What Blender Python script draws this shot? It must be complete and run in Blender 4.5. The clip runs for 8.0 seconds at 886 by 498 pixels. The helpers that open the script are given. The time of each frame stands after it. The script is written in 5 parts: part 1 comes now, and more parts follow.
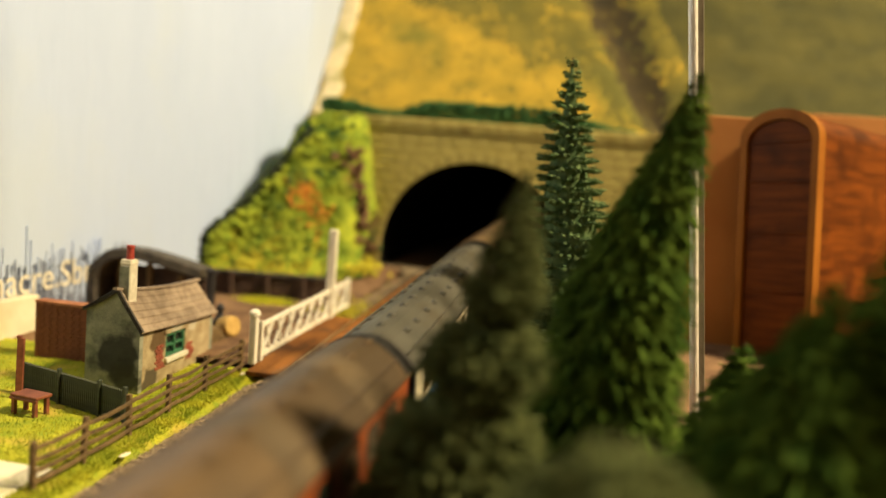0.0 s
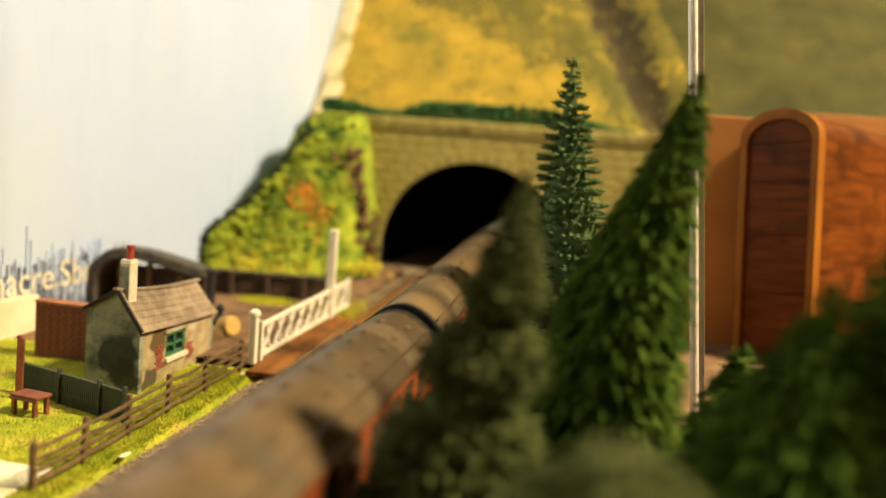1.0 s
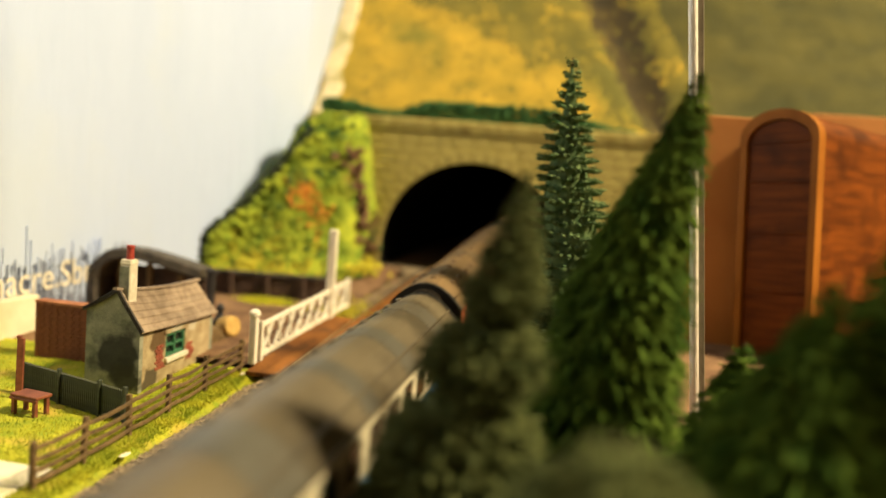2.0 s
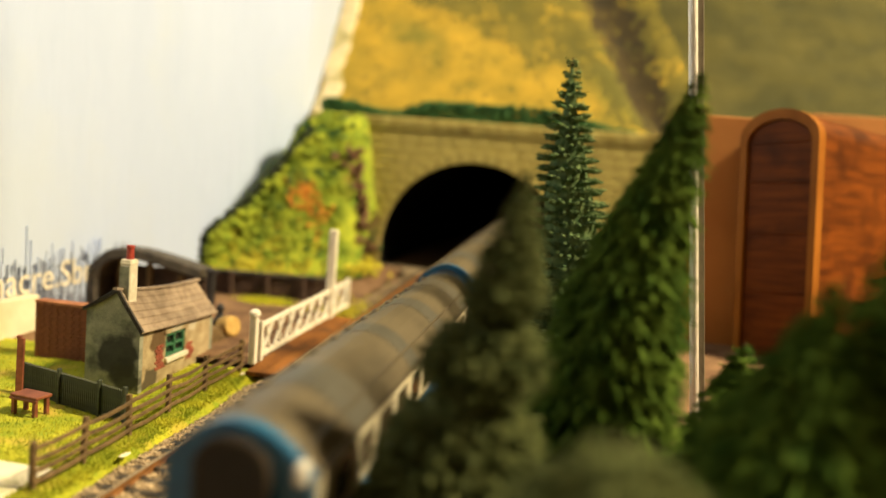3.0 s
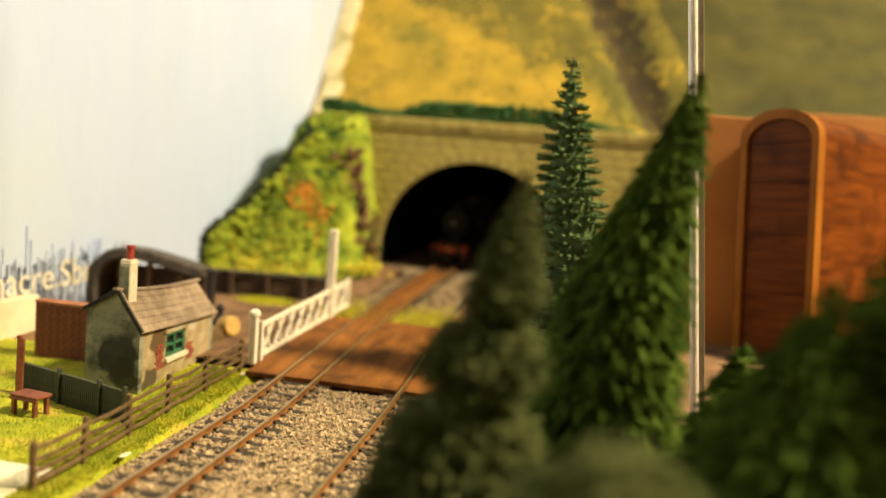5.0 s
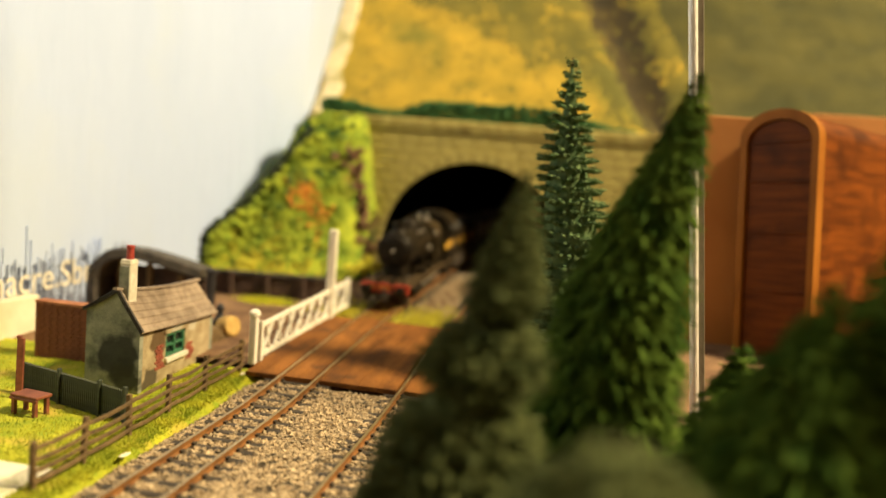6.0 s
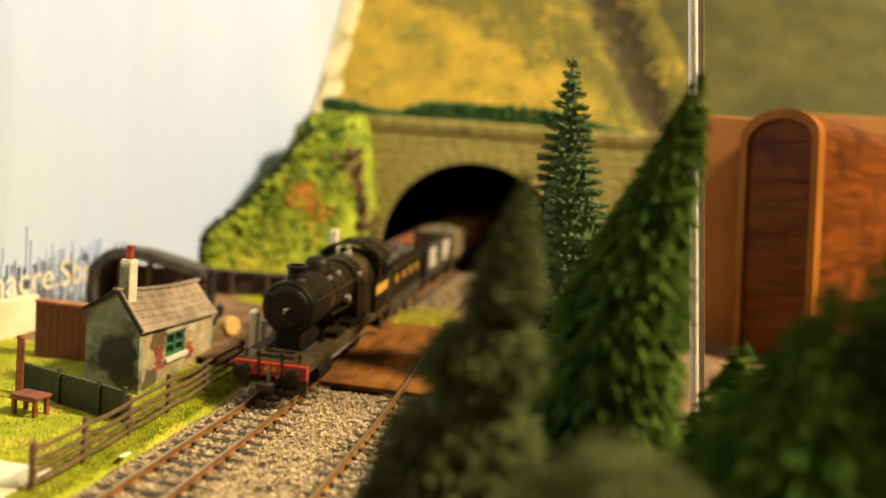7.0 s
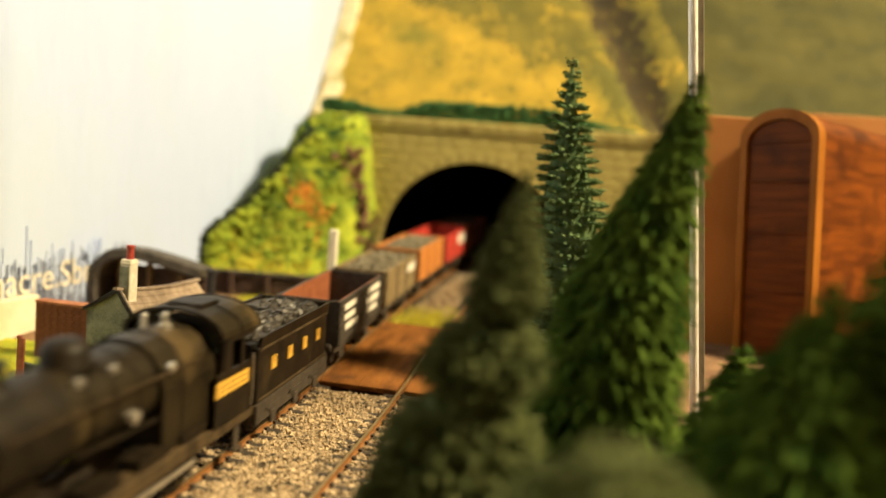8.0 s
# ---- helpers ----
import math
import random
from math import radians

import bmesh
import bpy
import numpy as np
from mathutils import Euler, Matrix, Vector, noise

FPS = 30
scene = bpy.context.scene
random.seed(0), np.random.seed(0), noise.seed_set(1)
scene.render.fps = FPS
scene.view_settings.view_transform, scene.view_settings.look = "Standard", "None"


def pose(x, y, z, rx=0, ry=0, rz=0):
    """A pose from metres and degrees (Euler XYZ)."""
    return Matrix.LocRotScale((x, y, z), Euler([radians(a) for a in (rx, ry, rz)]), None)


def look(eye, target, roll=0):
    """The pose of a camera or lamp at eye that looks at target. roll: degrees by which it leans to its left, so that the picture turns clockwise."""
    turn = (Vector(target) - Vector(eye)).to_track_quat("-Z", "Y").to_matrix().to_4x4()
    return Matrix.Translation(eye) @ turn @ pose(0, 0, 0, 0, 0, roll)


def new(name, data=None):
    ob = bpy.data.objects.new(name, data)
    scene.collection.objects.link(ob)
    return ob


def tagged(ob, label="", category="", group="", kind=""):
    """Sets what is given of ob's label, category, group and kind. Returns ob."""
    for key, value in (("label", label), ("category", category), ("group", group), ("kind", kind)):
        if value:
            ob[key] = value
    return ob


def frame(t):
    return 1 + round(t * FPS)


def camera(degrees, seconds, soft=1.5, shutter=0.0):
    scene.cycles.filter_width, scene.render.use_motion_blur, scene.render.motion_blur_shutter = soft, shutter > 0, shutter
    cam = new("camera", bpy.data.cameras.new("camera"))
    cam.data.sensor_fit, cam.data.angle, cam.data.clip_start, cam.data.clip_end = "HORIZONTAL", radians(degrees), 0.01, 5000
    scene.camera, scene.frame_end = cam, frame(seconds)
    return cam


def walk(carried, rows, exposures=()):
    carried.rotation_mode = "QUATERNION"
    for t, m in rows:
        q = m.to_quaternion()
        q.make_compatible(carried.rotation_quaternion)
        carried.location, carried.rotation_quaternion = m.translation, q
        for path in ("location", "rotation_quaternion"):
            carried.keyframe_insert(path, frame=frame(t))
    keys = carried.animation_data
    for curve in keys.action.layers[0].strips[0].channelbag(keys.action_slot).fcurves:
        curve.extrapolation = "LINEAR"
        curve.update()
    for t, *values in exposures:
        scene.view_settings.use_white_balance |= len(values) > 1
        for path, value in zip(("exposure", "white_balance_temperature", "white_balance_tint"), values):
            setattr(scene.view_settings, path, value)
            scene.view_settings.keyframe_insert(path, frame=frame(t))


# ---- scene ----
E0 = (0.12227, 0.0, 0.10281)
cam = camera(59.54, 8.0, soft=1.6, shutter=0.5)
cam.data.dof.use_dof = True
cam.data.dof.focus_distance = 0.310
cam.data.dof.aperture_fstop = 4.9
VIEW = look(E0, (0.07155, 0.29421, 0.07335), 4.61)
walk(cam, [(0.0, VIEW), (8.0, VIEW)], exposures=[(0.0, -0.16), (0.5, 0.0), (3.0, 0.0), (7.0, 0.0), (7.5, 0.04), (8.0, 0.14)])

# ---------------------------------------------------------------- light
world = bpy.data.worlds.new("world")
scene.world = world
world.use_nodes = True
world.node_tree.nodes["Background"].inputs[0].default_value = (0.9, 0.75, 0.55, 1)
world.node_tree.nodes["Background"].inputs[1].default_value = 0.02


def lamp(name, eye, target, size, power, colour):
    data = bpy.data.lights.new(name, "AREA")
    data.shape, data.size, data.energy, data.color = "DISK", size, power, colour
    ob = new(name, data)
    ob.matrix_world = look(eye, target)
    return ob


LAYOUT_LAMP = lamp("layout_lamp", (0.98, 0.36, 1.10), (-0.10, 0.32, 0.05), 0.20, 52.0, (1.0, 0.80, 0.45))
# Unseen weak fill light, added overhead to lift the dark sides.
FILL_LAMP = lamp("ceiling_lamp", (0.1, 0.1, 1.66), (0.1, 0.1, 0), 0.7, 0.7, (1.0, 0.84, 0.56))

# ---------------------------------------------------------------- small tools (lengths in millimetres)
MM = 0.001


def P(x, y, z, rx=0, ry=0, rz=0):
    return pose(x * MM, y * MM, z * MM, rx, ry, rz)


def smooth01(a):
    a = min(max(a, 0.0), 1.0)
    return a * a * (3 - 2 * a)


def rise(y):
    """Height of the rail tops along the line: level, then a climb into the tunnel."""
    return 17.4 * (min(max(y, 300), 760) - 300) / 300


def bend(y):
    """Sideways drift of the line."""
    s = (min(max(y, 300), 660) - 300) / 300
    return 2.9 * s ** 2 + 3.8 * s ** 3 + 0.07 * max(y - 660, 0)


def mesh_ob(name, bm, material, smooth=False):
    me = bpy.data.meshes.new(name)
    bmesh.ops.scale(bm, vec=(MM, MM, MM), verts=bm.verts)
    bmesh.ops.recalc_face_normals(bm, faces=bm.faces)
    bm.to_mesh(me)
    bm.free()
    for m in (material if isinstance(material, (list, tuple)) else [material]):
        me.materials.append(m)
    if smooth:
        me.polygons.foreach_set("use_smooth", [True] * len(me.polygons))
    return new(name, me)


def part(name, bm, material, parent, label="", smooth=False, kind="", at=None):
    ob = mesh_ob(name, bm, material, smooth)
    ob.parent = parent
    if at is not None:
        ob.matrix_basis = at
    if label or kind:
        tagged(ob, label=label, kind=kind)
    return ob


def share(ob, parent, m, name=None):
    """Another object on the same mesh."""
    o = new(name or ob.name.split(".")[0], ob.data)
    o.parent = parent
    o.matrix_basis = m
    return o


def thing(name, label, category, m=None, group="", kind=""):
    ob = new(name)
    ob.empty_display_size = 0.01
    if m is not None:
        ob.matrix_basis = m
    return tagged(ob, label, category, group, kind)


def B(*boxes, bevel=0.0):
    """A bmesh of boxes (x0, y0, z0, x1, y1, z1)."""
    bm = bmesh.new()
    for x0, y0, z0, x1, y1, z1 in boxes:
        box(bm, x0, y0, z0, x1, y1, z1)
    if bevel:
        bmesh.ops.bevel(bm, geom=list(bm.edges), offset=bevel, segments=1, affect="EDGES", clamp_overlap=True)
    return bm


def box(bm, x0, y0, z0, x1, y1, z1, m=None):
    vs = [bm.verts.new((x, y, z)) for x in (x0, x1) for y in (y0, y1) for z in (z0, z1)]
    for f in ((0, 1, 3, 2), (4, 6, 7, 5), (0, 4, 5, 1), (2, 3, 7, 6), (0, 2, 6, 4), (1, 5, 7, 3)):
        bm.faces.new([vs[i] for i in f])
    if m is not None:
        bmesh.ops.transform(bm, matrix=m, verts=vs)
    return vs


def beam(bm, a, b, w, h, up=(0, 0, 1)):
    """A bar from a to b, w wide and h high."""
    a, b = Vector(a), Vector(b)
    d = (b - a).normalized()
    s = d.cross(Vector(up))
    s = s.normalized() if s.length > 1e-4 else Vector((1, 0, 0))
    t = s.cross(d)
    vs = [bm.verts.new(p + s * i * w / 2 + t * j * h / 2) for p in (a, b) for i, j in ((-1, -1), (1, -1), (1, 1), (-1, 1))]
    for f in ((3, 2, 1, 0), (4, 5, 6, 7), (0, 1, 5, 4), (1, 2, 6, 5), (2, 3, 7, 6), (3, 0, 4, 7)):
        bm.faces.new([vs[i] for i in f])


def loft(pts, w, h, up=(0, 0, 1), bm=None):
    """One bent bar through the points."""
    bm = bm or bmesh.new()
    pts = [Vector(p) for p in pts]
    rings = []
    for i, p in enumerate(pts):
        d = (pts[min(i + 1, len(pts) - 1)] - pts[max(i - 1, 0)]).normalized()
        s = d.cross(Vector(up)).normalized()
        t = s.cross(d)
        rings.append([bm.verts.new(p + s * a * w / 2 + t * b * h / 2) for a, b in ((-1, -.7), (-.8, -1), (.8, -1), (1, -.7), (1, .7), (.8, 1), (-.8, 1), (-1, .7))])
    for a, b in zip(rings, rings[1:]):
        for i in range(8):
            bm.faces.new((a[i], a[(i + 1) % 8], b[(i + 1) % 8], b[i]))
    bm.faces.new(rings[0][::-1])
    bm.faces.new(rings[-1])
    return bm


def beams(*bars):
    bm = bmesh.new()
    for b in bars:
        beam(bm, *b)
    return bm


def lathe(profile, n=20, axis="z", centre=(0, 0, 0)):
    """A turned solid: profile of (radius, height)."""
    bm = bmesh.new()
    lathe_in(bm, profile, n, axis, centre)
    return bm


def lathe_in(bm, profile, n=20, axis="z", centre=(0, 0, 0)):
    rings = []
    for r, h in profile:
        ring = []
        for i in range(n):
            a = 2 * math.pi * i / n
            u, v = r * math.cos(a), r * math.sin(a)
            p = {"z": (u, v, h), "y": (u, h, v), "x": (h, u, v)}[axis]
            ring.append(bm.verts.new((p[0] + centre[0], p[1] + centre[1], p[2] + centre[2])))
        rings.append(ring)
    for a, b in zip(rings, rings[1:]):
        for i in range(n):
            bm.faces.new((a[i], a[(i + 1) % n], b[(i + 1) % n], b[i]))
    bm.faces.new(rings[0][::-1])
    bm.faces.new(rings[-1])


def prism(outline, y0, y1, bm=None):
    """An outline of (x, z) drawn out along y."""
    bm = bm or bmesh.new()
    a = [bm.verts.new((x, y0, z)) for x, z in outline]
    b = [bm.verts.new((x, y1, z)) for x, z in outline]
    n = len(outline)
    for i in range(n):
        bm.faces.new((a[i], a[(i + 1) % n], b[(i + 1) % n], b[i]))
    bm.faces.new(a[::-1])
    bm.faces.new(b)
    return bm


# ---------------------------------------------------------------- materials
def mat(name, a, b, size=3.0, rough=0.7, metal=0.0, bump=0.15, fine=0.6, wear=None, wear_at=0.62, vary=0.0, detail=6.0, stretch=(1, 1, 1), spec=0.5, blots=()):
    """Two tones mixed by noise of two scales; size and fine in millimetres."""
    m = bpy.data.materials.new(name)
    m.use_nodes = True
    n, l = m.node_tree.nodes, m.node_tree.links
    bs = n["Principled BSDF"]
    co = n.new("ShaderNodeTexCoord")
    mp = n.new("ShaderNodeMapping")
    mp.inputs["Scale"].default_value = stretch
    l.new(co.outputs["Object"], mp.inputs[0])
    n1 = n.new("ShaderNodeTexNoise")
    n1.inputs["Scale"].default_value, n1.inputs["Detail"].default_value = 1000 / size, detail
    n2 = n.new("ShaderNodeTexNoise")
    n2.inputs["Scale"].default_value, n2.inputs["Detail"].default_value = 1000 / fine, 3
    l.new(mp.outputs[0], n1.inputs[0])
    l.new(mp.outputs[0], n2.inputs[0])
    add = n.new("ShaderNodeMath")
    add.operation = "MULTIPLY_ADD"
    add.inputs[1].default_value = 0.45
    l.new(n2.outputs[0], add.inputs[0])
    l.new(n1.outputs[0], add.inputs[2])
    rp = n.new("ShaderNodeValToRGB")
    rp.color_ramp.elements[0].position, rp.color_ramp.elements[1].position = 0.5, 0.95
    rp.color_ramp.elements[0].color, rp.color_ramp.elements[1].color = (*a, 1), (*b, 1)
    l.new(add.outputs[0], rp.inputs[0])
    out = rp.outputs[0]
    if wear:
        n3 = n.new("ShaderNodeTexNoise")
        n3.inputs["Scale"].default_value, n3.inputs["Detail"].default_value = 1000 / (size * 2.3), 8
        l.new(co.outputs["Object"], n3.inputs[0])
        r3 = n.new("ShaderNodeValToRGB")
        r3.color_ramp.elements[0].position, r3.color_ramp.elements[1].position = wear_at - 0.06, wear_at + 0.08
        l.new(n3.outputs[0], r3.inputs[0])
        mx = n.new("ShaderNodeMix")
        mx.data_type = "RGBA"
        mx.inputs["B"].default_value = (*wear, 1)
        l.new(r3.outputs[0], mx.inputs["Factor"])
        l.new(out, mx.inputs["A"])
        out = mx.outputs["Result"]
    for bx_, by_, bz_, br_, bc_ in blots:
        ds = n.new("ShaderNodeVectorMath")
        ds.operation = "DISTANCE"
        ds.inputs[1].default_value = (bx_ * MM, by_ * MM, bz_ * MM)
        l.new(co.outputs["Object"], ds.inputs[0])
        jit = n.new("ShaderNodeTexNoise")
        jit.inputs["Scale"].default_value, jit.inputs["Detail"].default_value = 1000 / (br_ * 0.7), 7
        l.new(co.outputs["Object"], jit.inputs[0])
        ja = n.new("ShaderNodeMath")
        ja.operation = "MULTIPLY_ADD"
        ja.inputs[1].default_value = br_ * MM * 1.5
        l.new(jit.outputs[0], ja.inputs[0])
        l.new(ds.outputs["Value"], ja.inputs[2])
        jr = n.new("ShaderNodeMapRange")
        jr.inputs["From Min"].default_value, jr.inputs["From Max"].default_value = br_ * MM * 1.55, br_ * MM * 1.85
        jr.inputs["To Min"].default_value, jr.inputs["To Max"].default_value = 0.9, 0.0
        l.new(ja.outputs[0], jr.inputs[0])
        mx = n.new("ShaderNodeMix")
        mx.data_type = "RGBA"
        mx.inputs["B"].default_value = (*bc_, 1)
        l.new(jr.outputs[0], mx.inputs["Factor"])
        l.new(out, mx.inputs["A"])
        out = mx.outputs["Result"]
    if vary:
        info = n.new("ShaderNodeObjectInfo")
        geo = n.new("ShaderNodeNewGeometry")
        sm = n.new("ShaderNodeMath")
        sm.operation = "ADD"
        l.new(info.outputs["Random"], sm.inputs[0])
        l.new(geo.outputs["Random Per Island"], sm.inputs[1])
        mr = n.new("ShaderNodeMapRange")
        mr.inputs["From Max"].default_value = 2.0
        mr.inputs["To Min"].default_value, mr.inputs["To Max"].default_value = 1 - vary, 1 + vary
        l.new(sm.outputs[0], mr.inputs[0])
        hv = n.new("ShaderNodeHueSaturation")
        l.new(mr.outputs[0], hv.inputs["Value"])
        l.new(out, hv.inputs["Color"])
        out = hv.outputs[0]
    l.new(out, bs.inputs["Base Color"])
    bs.inputs["Roughness"].default_value, bs.inputs["Metallic"].default_value = rough, metal
    bs.inputs["Specular IOR Level"].default_value = spec
    if bump:
        bp = n.new("ShaderNodeBump")
        bp.inputs["Strength"].default_value, bp.inputs["Distance"].default_value = bump, fine * MM
        l.new(add.outputs[0], bp.inputs["Height"])
        l.new(bp.outputs[0], bs.inputs["Normal"])
    return m


SKY = mat("sky_paint", (0.425, 0.525, 0.82), (0.465, 0.565, 0.86), 60, 0.75, bump=0.35, fine=5, stretch=(1, 1, 0.18), wear=(0.47, 0.56, 0.79), wear_at=0.56)
GRASS = mat("static_grass", (0.17, 0.25, 0.005), (0.50, 0.47, 0.02), 9, 0.9, bump=0.6, fine=0.7, wear=(0.50, 0.38, 0.05), wear_at=0.62)
TUFT = mat("grass_tufts", (0.19, 0.28, 0.006), (0.60, 0.55, 0.025), 14, 0.9, bump=0, vary=0.40)
EARTH = mat("brown_earth", (0.085, 0.040, 0.020), (0.27, 0.155, 0.080), 14, 0.95, bump=0.5, fine=0.8)
BALLAST = mat("ballast_bed", (0.16, 0.12, 0.08), (0.36, 0.29, 0.20), 4, 0.95, bump=0.8, fine=0.8)
STONE = mat("ballast_stone", (0.20, 0.135, 0.075), (0.54, 0.42, 0.27), 1.5, 0.9, bump=0.2, vary=0.75, wear=(0.035, 0.028, 0.022), wear_at=0.60)
SLEEPER = mat("sleeper_black", (0.018, 0.014, 0.010), (0.07, 0.05, 0.035), 3, 0.8, bump=0.3, stretch=(0.3, 1, 1))
RAIL = mat("rusty_rail", (0.15, 0.060, 0.016), (0.34, 0.155, 0.045), 7, 0.6, metal=0.2, bump=0.2)
RAILTOP = mat("worn_rail_top", (0.32, 0.23, 0.12), (0.52, 0.41, 0.24), 6, 0.38, metal=0.8, bump=0.1, stretch=(1, .1, 1))
BOARDS = mat("crossing_timber", (0.085, 0.030, 0.007), (0.29, 0.115, 0.026), 9, 0.7, bump=0.3, fine=0.7, stretch=(1, 0.25, 1), wear=(0.075, 0.032, 0.014), wear_at=0.58, vary=0.09, spec=0.15)
FENCE = mat("weathered_fence_wood", (0.07, 0.042, 0.016), (0.20, 0.125, 0.05), 3, 0.85, bump=0.3, vary=0.2)
GATEWHITE = mat("white_gate_paint", (0.72, 0.66, 0.54), (0.84, 0.80, 0.70), 4, 0.55, bump=0.1, wear=(0.46, 0.32, 0.18), wear_at=0.70)
BLACKFENCE = mat("black_picket_paint", (0.010, 0.014, 0.008), (0.05, 0.06, 0.035), 3, 0.6, bump=0.2, vary=0.25)
RENDERW = mat("grey_render", (0.14, 0.15, 0.115), (0.34, 0.34, 0.26), 6, 0.9, bump=0.4, fine=0.7, wear=(0.07, 0.075, 0.055), wear_at=0.62, blots=((-69, 300, 12, 10.5, (0.022, 0.022, 0.016)), (-64, 300, 2, 8, (0.03, 0.028, 0.02))))
FRONTW = mat("patched_front_render", (0.30, 0.22, 0.12), (0.50, 0.40, 0.25), 5, 0.9, bump=0.4, fine=0.7, wear=(0.26, 0.17, 0.08), wear_at=0.62, blots=((-58, 316, 17, 6.5, (0.10, 0.052, 0.018)), (-58, 331, 22.5, 5, (0.50, 0.46, 0.36)), (-58, 310, -1, 7, (0.06, 0.045, 0.025)), (-58, 347, 20, 4, (0.52, 0.46, 0.36))))
SLATE = mat("roof_slate", (0.17, 0.12, 0.085), (0.35, 0.27, 0.20), 5, 0.75, bump=0.3, vary=0.22)
SLATEDARK = mat("roof_edge_dark", (0.02, 0.018, 0.016), (0.06, 0.05, 0.045), 3, 0.8)
BRICKRED = mat("red_brick_patch", (0.20, 0.035, 0.022), (0.36, 0.10, 0.06), 2, 0.85, bump=0.3, vary=0.3)
BRICKBROWN = mat("brown_brick", (0.115, 0.036, 0.014), (0.25, 0.085, 0.035), 5, 0.9, bump=0.3, vary=0.16)
MORTAR = mat("mortar", (0.10, 0.04, 0.02), (0.19, 0.08, 0.04), 2, 0.95, bump=0.3)
COPING = mat("red_coping", (0.32, 0.11, 0.05), (0.45, 0.19, 0.09), 4, 0.8, vary=0.15)
CREAM = mat("cream_board", (0.68, 0.60, 0.42), (0.82, 0.76, 0.60), 14, 0.8, bump=0.15)
STRAW = mat("straw_paint", (0.40, 0.24, 0.06), (0.58, 0.38, 0.12), 4, 0.7, bump=0.2)
CHIMWHITE = mat("chimney_white", (0.52, 0.47, 0.37), (0.72, 0.66, 0.54), 3, 0.85, bump=0.3)
POTRED = mat("chimney_pot_red", (0.26, 0.022, 0.016), (0.40, 0.055, 0.035), 2, 0.6)
GREENFRAME = mat("green_window_paint", (0.03, 0.13, 0.07), (0.07, 0.24, 0.13), 2, 0.5)
DARKGLASS = mat("dark_glass", (0.010, 0.014, 0.012), (0.03, 0.04, 0.03), 3, 0.12, bump=0)
REDWOOD = mat("red_brown_wood", (0.11, 0.026, 0.012), (0.25, 0.075, 0.035), 3, 0.6, bump=0.2, stretch=(1, 0.3, 1))
DARKWOOD = mat("dark_pole_paint", (0.008, 0.007, 0.008), (0.03, 0.025, 0.03), 3, 0.6)
PIPE = mat("dark_grey_roofing", (0.030, 0.025, 0.022), (0.10, 0.085, 0.07), 6, 0.7, bump=0.3)
WALLBROWN = mat("dark_retaining_timber", (0.030, 0.016, 0.012), (0.09, 0.05, 0.035), 6, 0.8, bump=0.3)
PORTAL = mat("portal_stone", (0.29, 0.235, 0.060), (0.50, 0.43, 0.14), 9, 0.9, bump=0.35, vary=0.07, wear=(0.20, 0.155, 0.038), wear_at=0.60)
PORTALJOINT = mat("portal_joint", (0.22, 0.175, 0.045), (0.38, 0.32, 0.105), 5, 0.95)
# The missing light inside the bore is put into this near-black colour.
TUNNELSHADE = mat("tunnel_lining", (0.002, 0.002, 0.002), (0.006, 0.006, 0.006), 10, 0.95, spec=0.1)
HEDGE = mat("dark_hedge_flock", (0.012, 0.055, 0.014), (0.04, 0.12, 0.03), 5, 0.95, bump=0.6, fine=1.0)
FLOCK = mat("hillside_flock", (0.075, 0.15, 0.008), (0.40, 0.45, 0.03), 12, 0.95, bump=0.7, fine=1.2, wear=(0.20, 0.12, 0.02), wear_at=0.68)
FLOCKDARK = mat("dark_foam_edge", (0.008, 0.014, 0.008), (0.03, 0.045, 0.02), 6, 0.9)
ORANGEFLOCK = mat("orange_flock", (0.46, 0.16, 0.015), (0.62, 0.30, 0.03), 4, 0.95, vary=0.3)
YELLOWFLOCK = mat("yellow_flock", (0.40, 0.36, 0.02), (0.60, 0.54, 0.05), 4, 0.95, vary=0.3)
FIRBLUE = mat("fir_blue_green", (0.026, 0.068, 0.030), (0.175, 0.240, 0.105), 3, 0.85, bump=0, vary=0.30, spec=0.08)
FIRGREEN = mat("fir_deep_green", (0.018, 0.058, 0.010), (0.145, 0.22, 0.034), 9, 0.9, bump=0, vary=0.22, spec=0.05)
FIROLIVE = mat("fir_olive_grey", (0.032, 0.047, 0.017), (0.145, 0.165, 0.064), 4, 0.9, bump=0, vary=0.20, spec=0.05)
BARK = mat("wire_trunk", (0.03, 0.020, 0.010), (0.09, 0.06, 0.03), 3, 0.9)
ALU = mat("aluminium_edge", (0.74, 0.71, 0.66), (0.90, 0.87, 0.82), 5, 0.40, metal=0.3, bump=0.6, fine=2.0, stretch=(1, 1, 0.3))
ALUDARK = mat("grey_edge_strip", (0.16, 0.14, 0.11), (0.26, 0.23, 0.18), 8, 0.5, bump=0.1)
TEAK = mat("varnished_brown_wood", (0.065, 0.015, 0.002), (0.20, 0.052, 0.006), 16, 0.45, bump=0.15, stretch=(0.4, 0.4, 4), wear=(0.058, 0.014, 0.0025), wear_at=0.58, spec=0.15)
TEAKEDGE = mat("light_wood_edge", (0.22, 0.075, 0.010), (0.36, 0.135, 0.020), 10, 0.45, stretch=(1, 1, 0.3), spec=0.15)
PEACH = mat("orange_painted_board", (0.38, 0.14, 0.030), (0.54, 0.23, 0.06), 50, 0.8, bump=0.1)
ROOMWALL = mat("room_wall_paint", (0.24, 0.19, 0.13), (0.32, 0.26, 0.19), 300, 0.85)
BLACKPAINT = mat("weathered_black_paint", (0.004, 0.0032, 0.002), (0.018, 0.012, 0.006), 7, 0.5, bump=0.1, wear=(0.036, 0.024, 0.011), wear_at=0.64, spec=0.2)
